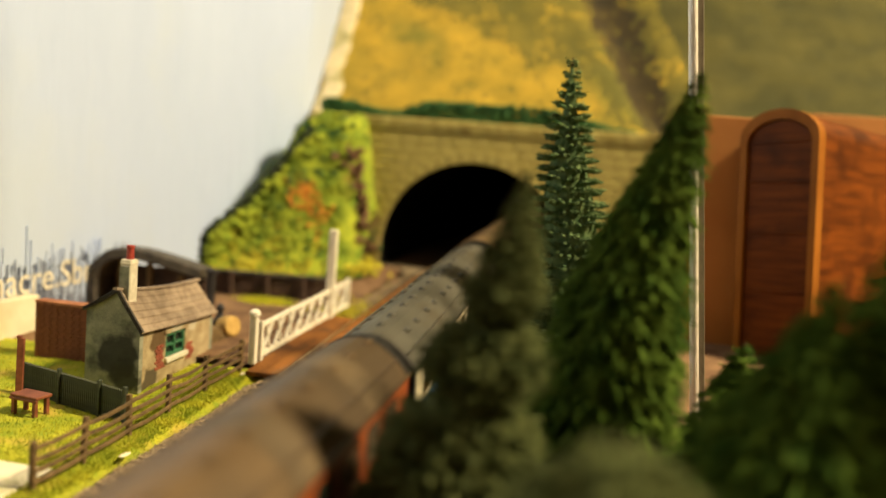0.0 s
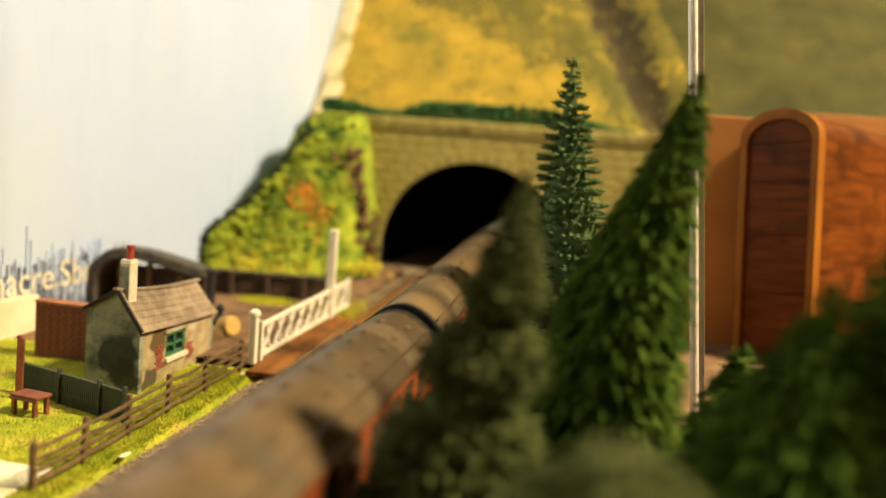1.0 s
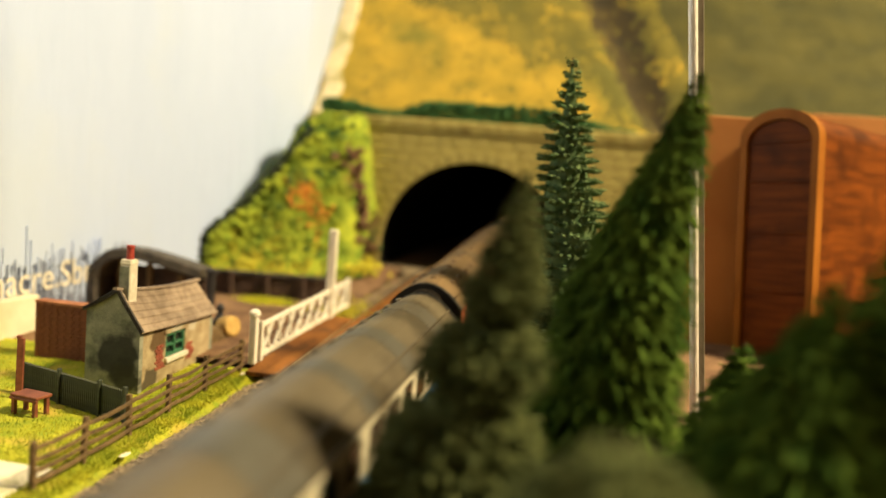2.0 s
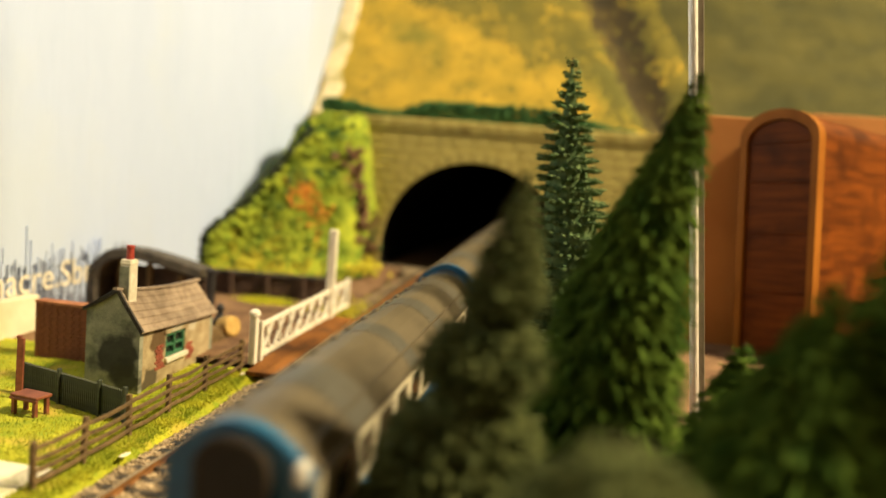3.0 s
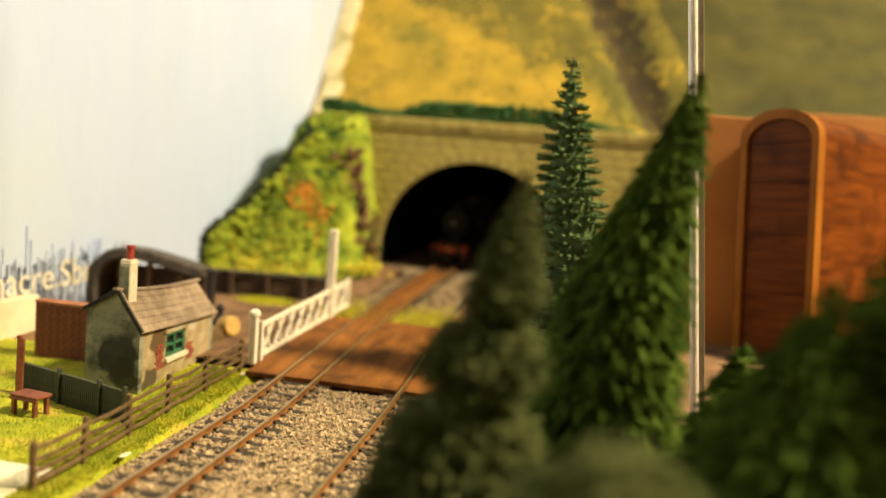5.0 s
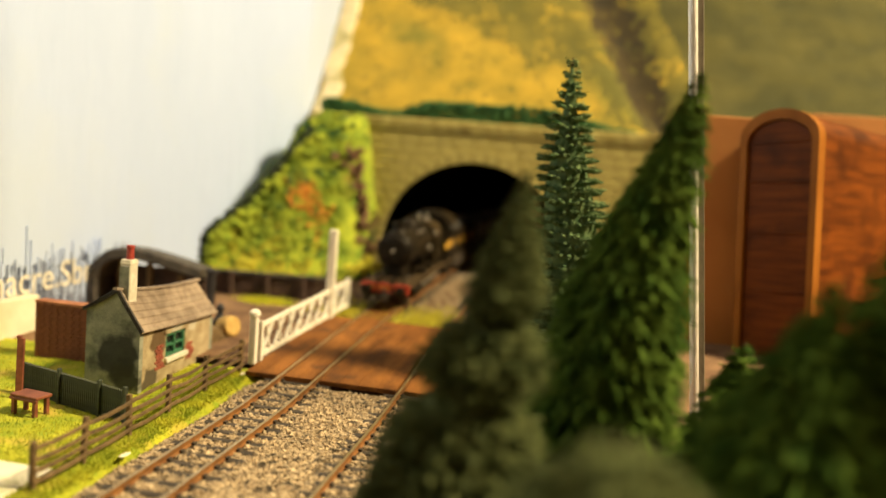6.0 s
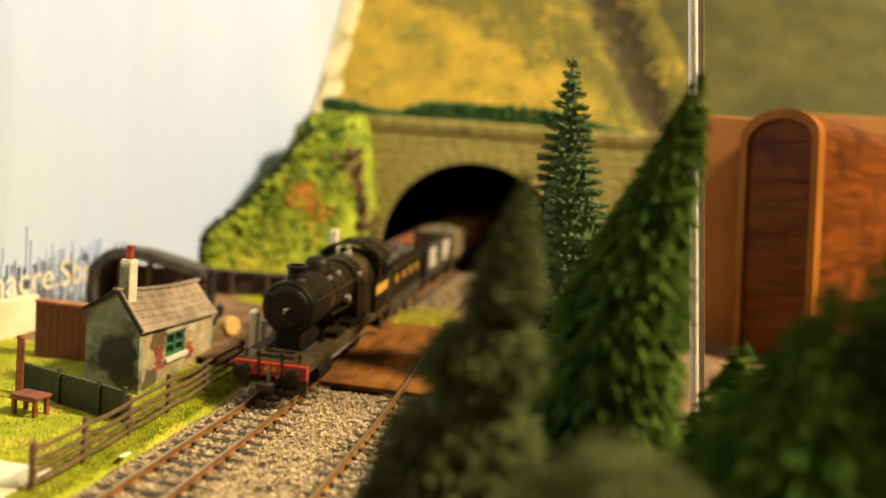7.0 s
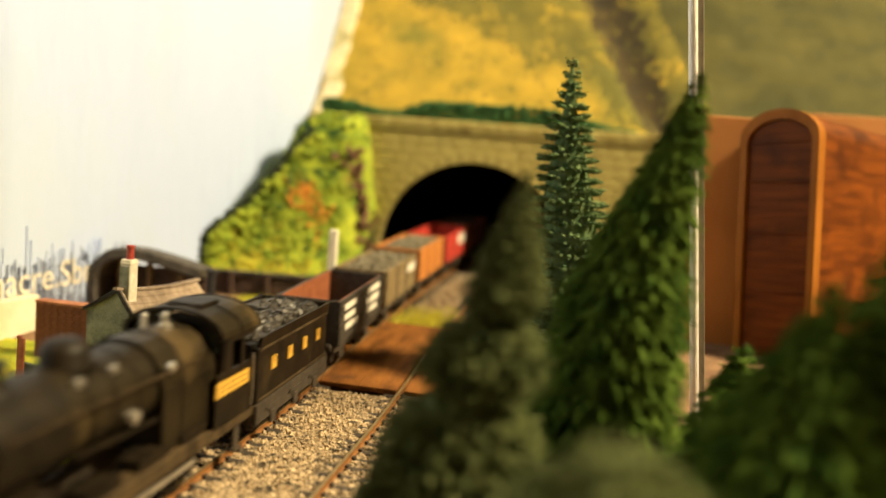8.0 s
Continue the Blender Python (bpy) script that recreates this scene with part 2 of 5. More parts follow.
BOILER = mat("weathered_boiler_black", (0.007, 0.005, 0.0025), (0.026, 0.018, 0.008), 9, 0.45, bump=0.08, wear=(0.070, 0.047, 0.020), wear_at=0.61, spec=0.22)
FOOTBROWN = mat("weathered_footplate_brown", (0.022, 0.014, 0.007), (0.085, 0.056, 0.027), 6, 0.7, bump=0.1, spec=0.2)
BUFFRED = mat("buffer_beam_red", (0.42, 0.030, 0.012), (0.58, 0.075, 0.030), 4, 0.55)
STEEL = mat("bright_metal", (0.50, 0.46, 0.40), (0.72, 0.68, 0.60), 3, 0.35, metal=0.8)
YELLOWPAINT = mat("lining_yellow", (0.60, 0.32, 0.035), (0.78, 0.46, 0.07), 2, 0.55)
WHITEPAINT = mat("wagon_lettering_white", (0.62, 0.58, 0.50), (0.80, 0.76, 0.68), 2, 0.6)
COAL = mat("coal_load", (0.012, 0.011, 0.010), (0.07, 0.06, 0.05), 1.5, 0.45, vary=0.5)
GREYLOAD = mat("stone_load", (0.09, 0.075, 0.05), (0.22, 0.19, 0.13), 2, 0.9, vary=0.4)
WAGRED = mat("wagon_bauxite", (0.17, 0.045, 0.016), (0.30, 0.095, 0.035), 4, 0.75, vary=0.15)
WAGBLACK = mat("wagon_black", (0.016, 0.013, 0.011), (0.06, 0.05, 0.04), 4, 0.7, vary=0.15)
WAGOLIVE = mat("wagon_weathered_olive", (0.11, 0.075, 0.030), (0.24, 0.175, 0.085), 4, 0.8, vary=0.15)
WAGORANGE = mat("wagon_orange", (0.38, 0.12, 0.020), (0.56, 0.22, 0.045), 4, 0.7, vary=0.12)
WAGBRIGHT = mat("van_bright_red", (0.38, 0.020, 0.014), (0.54, 0.055, 0.035), 4, 0.6)
ROOFTAN = mat("weathered_tan_roof", (0.070, 0.041, 0.018), (0.20, 0.128, 0.060), 30, 0.5, bump=0.06, stretch=(1, 0.6, 1), wear=(0.055, 0.035, 0.018), wear_at=0.53)
ROOFBAND = mat("sooty_roof_panel", (0.050, 0.034, 0.018), (0.120, 0.082, 0.044), 14, 0.55, bump=0.06, wear=(0.15, 0.10, 0.05), wear_at=0.60)
ROOFSLATE = mat("dark_grey_coach_roof", (0.040, 0.040, 0.034), (0.095, 0.09, 0.075), 22, 0.5, bump=0.06, wear=(0.06, 0.05, 0.034), wear_at=0.6)
ROOFGREY = mat("weathered_grey_roof", (0.060, 0.048, 0.030), (0.145, 0.118, 0.075), 24, 0.5, bump=0.06, stretch=(1, 0.5, 1), wear=(0.045, 0.036, 0.022), wear_at=0.57)
MAROON = mat("coach_red", (0.17, 0.030, 0.007), (0.31, 0.070, 0.016), 12, 0.4, bump=0.04)
COACHBLUE = mat("coach_rail_blue", (0.010, 0.085, 0.20), (0.020, 0.15, 0.33), 10, 0.4, bump=0.04)
COACHCREAM = mat("coach_pale_grey", (0.50, 0.45, 0.32), (0.66, 0.61, 0.47), 10, 0.45, bump=0.04)
GANGWAY = mat("gangway_black", (0.003, 0.003, 0.003), (0.013, 0.011, 0.011), 3, 0.7, bump=0.3)
BOGIE = mat("underframe_brown_black", (0.018, 0.013, 0.009), (0.06, 0.042, 0.026), 3, 0.8)
LAMPWHITE = mat("tail_lamp_white", (0.75, 0.72, 0.65), (0.85, 0.82, 0.75), 2, 0.4)

# ---------------------------------------------------------------- room and baseboard
room = tagged(mesh_ob("room_walls", B((-900, -1200, -760, -860, 3500, 1700), (1100, -1200, -760, 1140, 3500, 1700), (-860, -1240, -760, 1100, -1200, 1700), (-860, 3500, -760, 1100, 3540, 1700)), ROOMWALL), "plain warm-toned painted walls of the room", "wall", kind="structure")
tagged(mesh_ob("ceiling", B((-900, -1240, 1700, 1140, 3540, 1740)), ROOMWALL), "plain painted ceiling above the layout", "ceiling", kind="structure")
tagged(mesh_ob("floor", B((-900, -1240, -800, 1140, 3540, -760)), EARTH), "dark brown floor of the room", "floor", kind="structure")


def sheet(x0, x1, y0, y1, nx, ny, height, bm=None):
    bm = bm or bmesh.new()
    rows = []
    for j in range(ny + 1):
        y = y0 + (y1 - y0) * j / ny
        rows.append([bm.verts.new((x0 + (x1 - x0) * i / nx, y, height(x0 + (x1 - x0) * i / nx, y))) for i in range(nx + 1)])
    for a, b in zip(rows, rows[1:]):
        for i in range(nx):
            bm.faces.new((a[i], a[i + 1], b[i + 1], b[i]))
    return bm


def nz(x, y, s, k=0.0):
    return noise.noise((x / s, y / s, k))


def land(x, y):
    """Height of the scenic ground."""
    z = rise(y) - 4.6
    if -45 < x < 110:
        z -= 5 * smooth01((x + 45) / 15) * smooth01((110 - x) / 15)
    if x > 95:
        z += 10 * smooth01((x - 95) / 40)
    return z + 0.8 * nz(x, y, 22)


tagged(mesh_ob("ground", sheet(-320, 520, -60, 690, 140, 125, land), EARTH, True), "brown earth ground of the model landscape", "ground", kind="structure")
tagged(mesh_ob("approach_ground", sheet(-320, 520, -1000, -60, 20, 20, lambda x, y: land(x, -60)), EARTH, True), "brown earth ground under the approach tracks", "ground", kind="structure")
table = thing("baseboard", "wooden baseboard on plain legs under the model railway", "baseboard", kind="structure")
part("top", B((-330, -1010, -60, 530, 3300, -12)), REDWOOD, table)
for x in (-300, 470):
    for y in (-980, 0, 1100, 2200, 3240):
        part("leg", B((x, y, -760, x + 45, y + 45, -60), bevel=2), REDWOOD, table)


def grass_height(x, y):
    edge = -23.5 + 2.2 * nz(3, y, 14)
    return rise(y) - 3.2 + 0.9 * nz(x, y, 16) - 3.0 * smooth01((x - edge + 3) / 3)


tagged(mesh_ob("grass", sheet(-300, -19, 100, 350, 90, 90, grass_height), GRASS, True), "bright yellow-green static grass beside the track", "grass", kind="stuff")


def tufts(name, count, spot, size, material, label, category):
    rnd = random.Random(name)
    verts, faces = [], []
    for _ in range(count):
        x, y, z = spot(rnd)
        a, h = rnd.uniform(0, 6.28), size * rnd.uniform(0.5, 1.3)
        lx, ly = rnd.uniform(-0.6, 0.6) * h, rnd.uniform(-0.6, 0.6) * h
        w = 0.16 * size
        c, s = math.cos(a) * w, math.sin(a) * w
        k = len(verts)
        verts += [(x - c, y - s, z), (x + c, y + s, z), (x - s * .6, y + c * .6, z), (x + lx, y + ly, z + h)]
        faces += [(k, k + 1, k + 3), (k + 1, k + 2, k + 3), (k + 2, k, k + 3)]
    me = bpy.data.meshes.new(name)
    me.from_pydata([(a * MM, b * MM, c * MM) for a, b, c in verts], [], faces)
    me.materials.append(material)
    return tagged(new(name, me), label, category, kind="stuff")


def verge_spot(r):
    y = r.uniform(185, 346)
    x = -22 - abs(r.gauss(0, 1)) * 20 if r.random() < 0.55 else r.uniform(-150, -22)
    x += 1.5 * nz(3, y, 14)
    return x, y, grass_height(x, y) - 0.3


tufts("grass_blades", 26000, verge_spot, 1.5, TUFT, "short yellow-green static grass fibres", "grass")

# ---------------------------------------------------------------- track
DT = 57.8


def bed(x, y):
    edge = min(x + 24, 96 - x)
    return rise(y) - 3.2 - 3.5 * (1 - smooth01(edge / 9)) + 0.35 * nz(x, y, 5)


tagged(mesh_ob("ballast_bed", sheet(-25, 97, -980, 334.5, 90, 520, bed), BALLAST, True), "beige stone ballast bed under both tracks", "ballast", kind="structure")


def stones(name, count, x0, x1, y0, y1, avoid, size=(0.8, 1.8), base=bed):
    rnd = random.Random(name)
    verts, faces = [], []
    quad = ((0, 1, 3, 2), (4, 6, 7, 5), (0, 4, 5, 1), (2, 3, 7, 6), (0, 2, 6, 4), (1, 5, 7, 3))
    n = 0
    while n < count:
        x, y = rnd.uniform(x0, x1), rnd.uniform(y0, y1)
        if avoid(x, y):
            continue
        n += 1
        s = rnd.uniform(*size) / 2
        m = Euler((rnd.uniform(0, 6), rnd.uniform(0, 6), rnd.uniform(0, 6))).to_matrix()
        c = Vector((x + bend(y), y, base(x, y) + s * rnd.uniform(0.1, 0.7)))
        k = len(verts)
        for i in (-1, 1):
            for j in (-1, 1):
                for l in (-1, 1):
                    p = c + m @ Vector((i * s * rnd.uniform(.6, 1), j * s * rnd.uniform(.6, 1), l * s * rnd.uniform(.5, .9)))
                    verts.append((p.x * MM, p.y * MM, p.z * MM))
        faces += [tuple(k + q for q in f) for f in quad]
    me = bpy.data.meshes.new(name)
    me.from_pydata(verts, [], faces)
    me.materials.append(STONE)
    return tagged(new(name, me), "loose beige and grey ballast chippings", "ballast", kind="stuff")


PITCH = 8.4


def near_rail(x, y):
    for c in (0, DT):
        d = x - c
        if abs(abs(d) - 8.6) < 1.3:
            return True
        if abs(d) < 16 and (y % PITCH) < 3.8:
            return random.Random(int(x * 977 + y * 131)).random() < 0.93
    return False


stones("ballast_stones", 15000, -25, 92, 180, 334.5, near_rail)
stones("ballast_stones", 3500, -25, 96, 460, 640, near_rail, (0.9, 1.8), lambda x, y: rise(y) - 3.6)


def rail_mesh(x, y0, y1, material_side, material_top):
    bm = bmesh.new()
    n = max(2, int((y1 - y0) / 25))
    sec = [(-1.1, -2.6), (1.1, -2.6), (1.1, -2.2), (0.35, -1.9), (0.35, -0.9), (0.6, -0.7), (0.6, 0), (-0.6, 0), (-0.6, -0.7), (-0.35, -0.9), (-0.35, -1.9), (-1.1, -2.2)]
    rings = []
    for i in range(n + 1):
        y = y0 + (y1 - y0) * i / n
        rings.append([bm.verts.new((x + bend(y) + u, y, rise(y) + v)) for u, v in sec])
    for a, b in zip(rings, rings[1:]):
        for i in range(len(sec)):
            f = bm.faces.new((a[i], a[(i + 1) % 12], b[(i + 1) % 12], b[i]))
            f.material_index = 1 if i == 6 else 0
    bm.faces.new(rings[0])
    bm.faces.new(rings[-1][::-1])
    return bm


for cx, what in ((0, "nearer the fence"), (DT, "beside the fir trees")):
    track = thing("railway_track", "rusty rails on dark sleepers, " + what, "railway track", group="railway tracks", kind="structure")
    for s in (-1, 1):
        part("rail", rail_mesh(cx + s * 8.6, -980, 3200, RAIL, RAILTOP), [RAIL, RAILTOP], track)
    sl = None
    for i in range(int(180 / PITCH), int(660 / PITCH)):
        y = i * PITCH + 1.9
        if 338 < y < 458:
            continue
        m = P(cx + bend(y), y, rise(y))
        if sl is None:
            bm = B((-16, -1.75, -4.2, 16, 1.75, -2.5), bevel=0.25)
            for s in (-1, 1):
                box(bm, s * 8.6 - 2.1, -1.0, -2.5, s * 8.6 - 0.9, 1.0, -1.5)
                box(bm, s * 8.6 + 0.9, -1.0, -2.5, s * 8.6 + 2.1, 1.0, -1.5)
            sl = part("sleeper", bm, SLEEPER, track, at=m)
        else:
            share(sl, track, m)

# level crossing deck of planks laid along the line
deck = thing("crossing_deck", "brown timber level crossing boards between the rails", "level crossing", kind="structure")
for x0, x1, n in ((-26, -10.4, 2), (-6.9, 6.9, 2), (10.4, 47.4, 4), (51.0, 64.6, 2), (68.2, 98, 3)):
    w = (x1 - x0) / n
    for k in range(n):
        a, b = x0 + k * w + 0.12, x0 + (k + 1) * w - 0.12
        bm = bmesh.new()
        rows = []
        for j in range(9):
            y = 338.5 + (457 - 338.5) * j / 8
            rows.append([bm.verts.new((x + bend(y), y, rise(y) + z)) for x, z in ((a, -2.4), (b, -2.4), (b, -0.25), (a, -0.25))])
        for r0, r1 in zip(rows, rows[1:]):
            for i in range(4):
                bm.faces.new((r0[i], r0[(i + 1) % 4], r1[(i + 1) % 4], r1[i]))
        bm.faces.new(rows[0])
        bm.faces.new(rows[-1][::-1])
        part("plank", bm, BOARDS, deck)
tagged(mesh_ob("road", sheet(-172, -27, 352, 470, 40, 30, lambda x, y: rise(y) - 1.2 + 0.8 * nz(x, y, 18) - 4 * smooth01((-120 - x) / 40)), EARTH, True), "brown earth lane leading to the level crossing", "road", kind="structure")
tagged(mesh_ob("yard_ground", sheet(-172, -22, 470, 650, 30, 30, lambda x, y: rise(y) - 2 + 1.5 * nz(x, y, 20)), EARTH, True), "rough brown ground behind the crossing gate", "ground", kind="structure")


bm = bmesh.new()
rows = []
for j in range(15):
    y = 458 + 190 * j / 14
    rows.append([bm.verts.new((x + bend(y), y, rise(y) + z)) for x, z in ((-7.2, -4), (7.2, -4), (7.2, -1.4), (-7.2, -1.4))])
for r0, r1 in zip(rows, rows[1:]):
    for i in range(4):
        bm.faces.new((r0[i], r0[(i + 1) % 4], r1[(i + 1) % 4], r1[i]))
bm.faces.new(rows[0])
bm.faces.new(rows[-1][::-1])
tagged(mesh_ob("track_infill", bm, BOARDS), "rust-brown boarding between the rails towards the tunnel", "track", kind="structure")


def tunnel_spot(r):
    y = 463 + abs(r.gauss(0, 22))
    x = r.choice([r.gauss(30, 9), r.gauss(-26, 9), r.gauss(22, 16), r.gauss(-34, 10)])
    return x + bend(y), y, rise(y) - 3.4


tufts("yellow_grass_tufts", 3500, tunnel_spot, 3.0, YELLOWFLOCK, "pale yellow grass tufts beyond the crossing", "grass")

def yard_spot(r):
    x, y = r.gauss(-76, 9), r.gauss(478, 5)
    return x, y, rise(y) - 1.6


tufts("yard_weeds", 1500, yard_spot, 2.2, TUFT, "patch of yellow-green weeds on the bare yard", "grass")

# ---------------------------------------------------------------- sky board
bm = bmesh.new()
line = [(-172, -60), (-172, 200), (-172, 400), (-172, 480), (-171, 520), (-167, 552), (-159, 580), (-147, 606), (-133, 630), (-121, 650), (-121, 672), (-158, 920), (-230, 1400)]
rows = [[bm.verts.new(q) for q in ((x, y, -12), (x, y, 640), (x - 10, y + 6, 640), (x - 10, y + 6, -12))] for x, y in line]
for a, b in zip(rows, rows[1:]):
    for k in range(4):
        bm.faces.new((a[k], a[(k + 1) % 4], b[(k + 1) % 4], b[k]))
bm.faces.new(rows[0])
bm.faces.new(rows[-1][::-1])
sky = tagged(mesh_ob("backdrop", bm, SKY), "pale blue-white painted sky board", "backdrop", kind="structure")
PRINTDARK = mat("printed_treeline_blue", (0.04, 0.05, 0.10), (0.22, 0.25, 0.36), 5, 0.8, bump=0.1, stretch=(1, 1, 0.35), wear=(0.46, 0.54, 0.76), wear_at=0.62)
PRINTTEXT = mat("printed_pale_letters", (0.66, 0.60, 0.50), (0.82, 0.77, 0.66), 5, 0.8, bump=0)
rnd = random.Random(5)
treeline = bmesh.new()
for i in range(1100):
    y = 300 + 175 * rnd.random()
    u = rnd.random()
    h = (rnd.uniform(16, 27) if u < 0.5 else rnd.uniform(24, 36) if u < 0.97 else rnd.uniform(34, 41)) + 4 * nz(y, 0, 16)
    w = rnd.uniform(0.08, 0.25) if h > 29 else rnd.uniform(0.15, 0.5) if h > 23 else rnd.uniform(0.5, 1.6)
    box(treeline, -172, y - w, -6 if h < 26 else h - rnd.uniform(3, 14), -171.6 + 0.0004 * i, y + w, h)
part("printed_treeline", treeline, PRINTDARK, sky, "dark blue printed winter treeline, worn and streaked")
drips = bmesh.new()
for i in range(46):
    y, top = rnd.uniform(345, 440), rnd.uniform(26, 46)
    box(drips, -172, y - rnd.uniform(0.2, 0.7), top - rnd.uniform(8, 26), -171.1 + 0.002 * i, y + rnd.uniform(0.2, 0.7), top)
for y, w, top in ((374, 0.8, 56), (377, 0.4, 48), (413, 0.6, 45)):
    box(drips, -172, y - w, 26, -170.95, y + w, top)
part("paint_drip", drips, SKY, sky, "pale vertical paint runs over the printed treeline")
font = bpy.data.curves.new("lettering", "FONT")
font.body, font.size, font.extrude = "nacre.Sbr", 0.0222, 0.0001
letters = new("lettering", font)
letters.parent = sky
letters.matrix_basis = Matrix.Translation((-0.1706, 0.346, 0.0190)) @ Matrix(((0, 0, 1, 0), (1, 0, 0, 0), (0, 1, 0, 0), (0, 0, 0, 1)))
font.materials.append(PRINTTEXT)
tagged(letters, label="pale printed lettering on the treeline")
tagged(mesh_ob("low_wall", B((-170, 300, -6, -163, 374, 19), bevel=0.6), CREAM), "cream-coloured plain board wall behind the brick shed", "wall", kind="structure")

# ---------------------------------------------------------------- tunnel portal
FLOOR = rise(640)
AX, AR, SPRING, PY = 34.5, 78.5, rise(640) + 14.5, 640.0


portal = thing("tunnel_portal", "buff stone-block tunnel portal with a round arch", "tunnel portal", kind="structure")
bm = bmesh.new()
arch = [(AX + AR * math.cos(a * math.pi / 24), SPRING + AR * math.sin(a * math.pi / 24)) for a in range(25)]
X0, X1, ZB, ZT = -112.0, 182.0, -10.0, 146.0
front = [(AX + AR, ZB)] + arch + [(AX - AR, ZB)]
outer = [(X1, ZB)] + [(min(max(AX + 400 * math.cos(a * math.pi / 24), X0), X1), ZT) for a in range(25)] + [(X0, ZB)]
fa = [bm.verts.new((x, PY + 2.2, z)) for x, z in front]
fb = [bm.verts.new((x, PY + 2.2, z)) for x, z in outer]
ba = [bm.verts.new((x, PY + 5, z)) for x, z in front]
bb = [bm.verts.new((x, PY + 5, z)) for x, z in outer]
for i in range(len(front) - 1):
    for q in ((fa[i], fa[i + 1], fb[i + 1], fb[i]), (ba[i], bb[i], bb[i + 1], ba[i + 1]), (fa[i], ba[i], ba[i + 1], fa[i + 1])):
        if len({v.co.to_tuple(3) for v in q}) == 4:
            bm.faces.new(q)
part("backing_wall", bm, PORTALJOINT, portal)
block_cache = {}
rnd = random.Random(11)
z, course = 2.0, 0
while z < 134:
    h = 8.2
    x = X0 + (0 if course % 2 else -8)
    while x < X1 - 2:
        w = rnd.choice((13, 16, 19))
        a, b = max(x, X0), min(x + w, X1)
        zm = z + h / 2
        keep = []
        hw = None
        rr = AR + 7
        if zm < SPRING:
            hw = rr
        elif zm - SPRING < rr:
            hw = math.sqrt(rr * rr - (zm - SPRING) ** 2)
        if hw is None:
            keep = [(a, b)]
        else:
            if a < AX - hw:
                keep.append((a, min(b, AX - hw)))
            if b > AX + hw:
                keep.append((max(a, AX + hw), b))
        for u, v in keep:
            if v - u > 3:
                key = (round((v - u) * 2) / 2)
                m = P((u + v) / 2, PY, z + h / 2)
                if key not in block_cache:
                    block_cache[key] = part("stone_block", B((-(key - .7) / 2, -0.6 - 0.5 * rnd.random(), -h / 2 + .35, (key - .7) / 2, 3, h / 2 - .35), bevel=0.35), PORTAL, portal, at=m)
                else:
                    share(block_cache[key], portal, m)
        x += w
    z += h
    course += 1
n = 25
vm = bmesh.new()
a0 = math.pi / n * 0.46
prism([(r * math.sin(s * a0), r * math.cos(s * a0)) for r, s in ((AR, -1), (AR, 1), (AR + 10, 1), (AR + 10, -1))], -2.2, 3.4, vm)
vous = None
for i in range(n):
    a = math.pi * (i + 0.5) / n - math.pi / 2
    m = P(AX, PY, SPRING, 0, math.degrees(a), 0)
    if vous is None:
        vous = part("arch_stone", vm, PORTAL, portal, at=m)
    else:
        share(vous, portal, m)
for k in range(6):
    w = (X1 - X0) / 6
    part("coping_stone", B((X0 + k * w + .3, PY - 2.6, 138.5, X0 + (k + 1) * w - .3, PY + 12, 146), bevel=0.8), PORTAL, portal)
part("string_course", B((X0, PY - 1.9, 135.2, X1, PY + 3, 138), bevel=0.6), PORTAL, portal)
# lining of the bore, coloured near-black for the dark inside
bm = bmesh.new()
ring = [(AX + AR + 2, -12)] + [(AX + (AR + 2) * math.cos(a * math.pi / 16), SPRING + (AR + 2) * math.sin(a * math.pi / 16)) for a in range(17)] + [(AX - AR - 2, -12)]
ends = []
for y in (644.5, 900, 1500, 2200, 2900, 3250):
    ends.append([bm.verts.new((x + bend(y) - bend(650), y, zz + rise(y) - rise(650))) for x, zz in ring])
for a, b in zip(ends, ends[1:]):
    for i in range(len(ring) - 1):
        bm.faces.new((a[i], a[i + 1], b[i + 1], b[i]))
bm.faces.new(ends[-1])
tagged(mesh_ob("tunnel_lining", bm, TUNNELSHADE, True), "tunnel bore behind the portal, its unlit dark put into near-black colour", "tunnel", kind="structure")
tagged(mesh_ob("tunnel_floor", sheet(-60, 300, 640, 3200, 8, 40, lambda x, y: rise(y) - 4), BALLAST), "dim ballast floor inside the tunnel", "ground", kind="structure")

# ---------------------------------------------------------------- hill above
def hill(x, y):
    """Height of the hillside, with its gully."""
    d = y - 655
    z = 138 + 1.02 * min(d, 260) + 0.10 * max(d - 260, 0)
    g = (x - (190 - 0.40 * d)) / (14 + 0.08 * d)
    z -= 20 * math.exp(-g * g) * smooth01((d + 10) / 60)
    return z + 6 * nz(x, y, 70) + 1.5 * nz(x, y, 16)


FIELD = mat("hill_field_flock", (0.20, 0.155, 0.012), (0.44, 0.285, 0.022), 30, 0.92, bump=0.8, fine=3.0, wear=(0.17, 0.15, 0.016), wear_at=0.60, detail=9)
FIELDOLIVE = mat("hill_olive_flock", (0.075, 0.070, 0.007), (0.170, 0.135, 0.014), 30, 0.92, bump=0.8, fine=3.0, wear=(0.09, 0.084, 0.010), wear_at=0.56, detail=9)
# Greener pasture, its colour also darkened for weaker lamplight on the right.
FIELDGREENDIM = mat("hill_pasture_flock", (0.026, 0.028, 0.003), (0.062, 0.056, 0.006), 34, 0.92, bump=0.8, fine=3.0, wear=(0.072, 0.064, 0.010), wear_at=0.6)
GULLY = mat("gully_earth", (0.010, 0.007, 0.0015), (0.048, 0.032, 0.005), 26, 0.95, bump=0.5, fine=2.0)
bm = sheet(-170, 700, 652, 1250, 290, 200, hill)
rnd = random.Random(41)
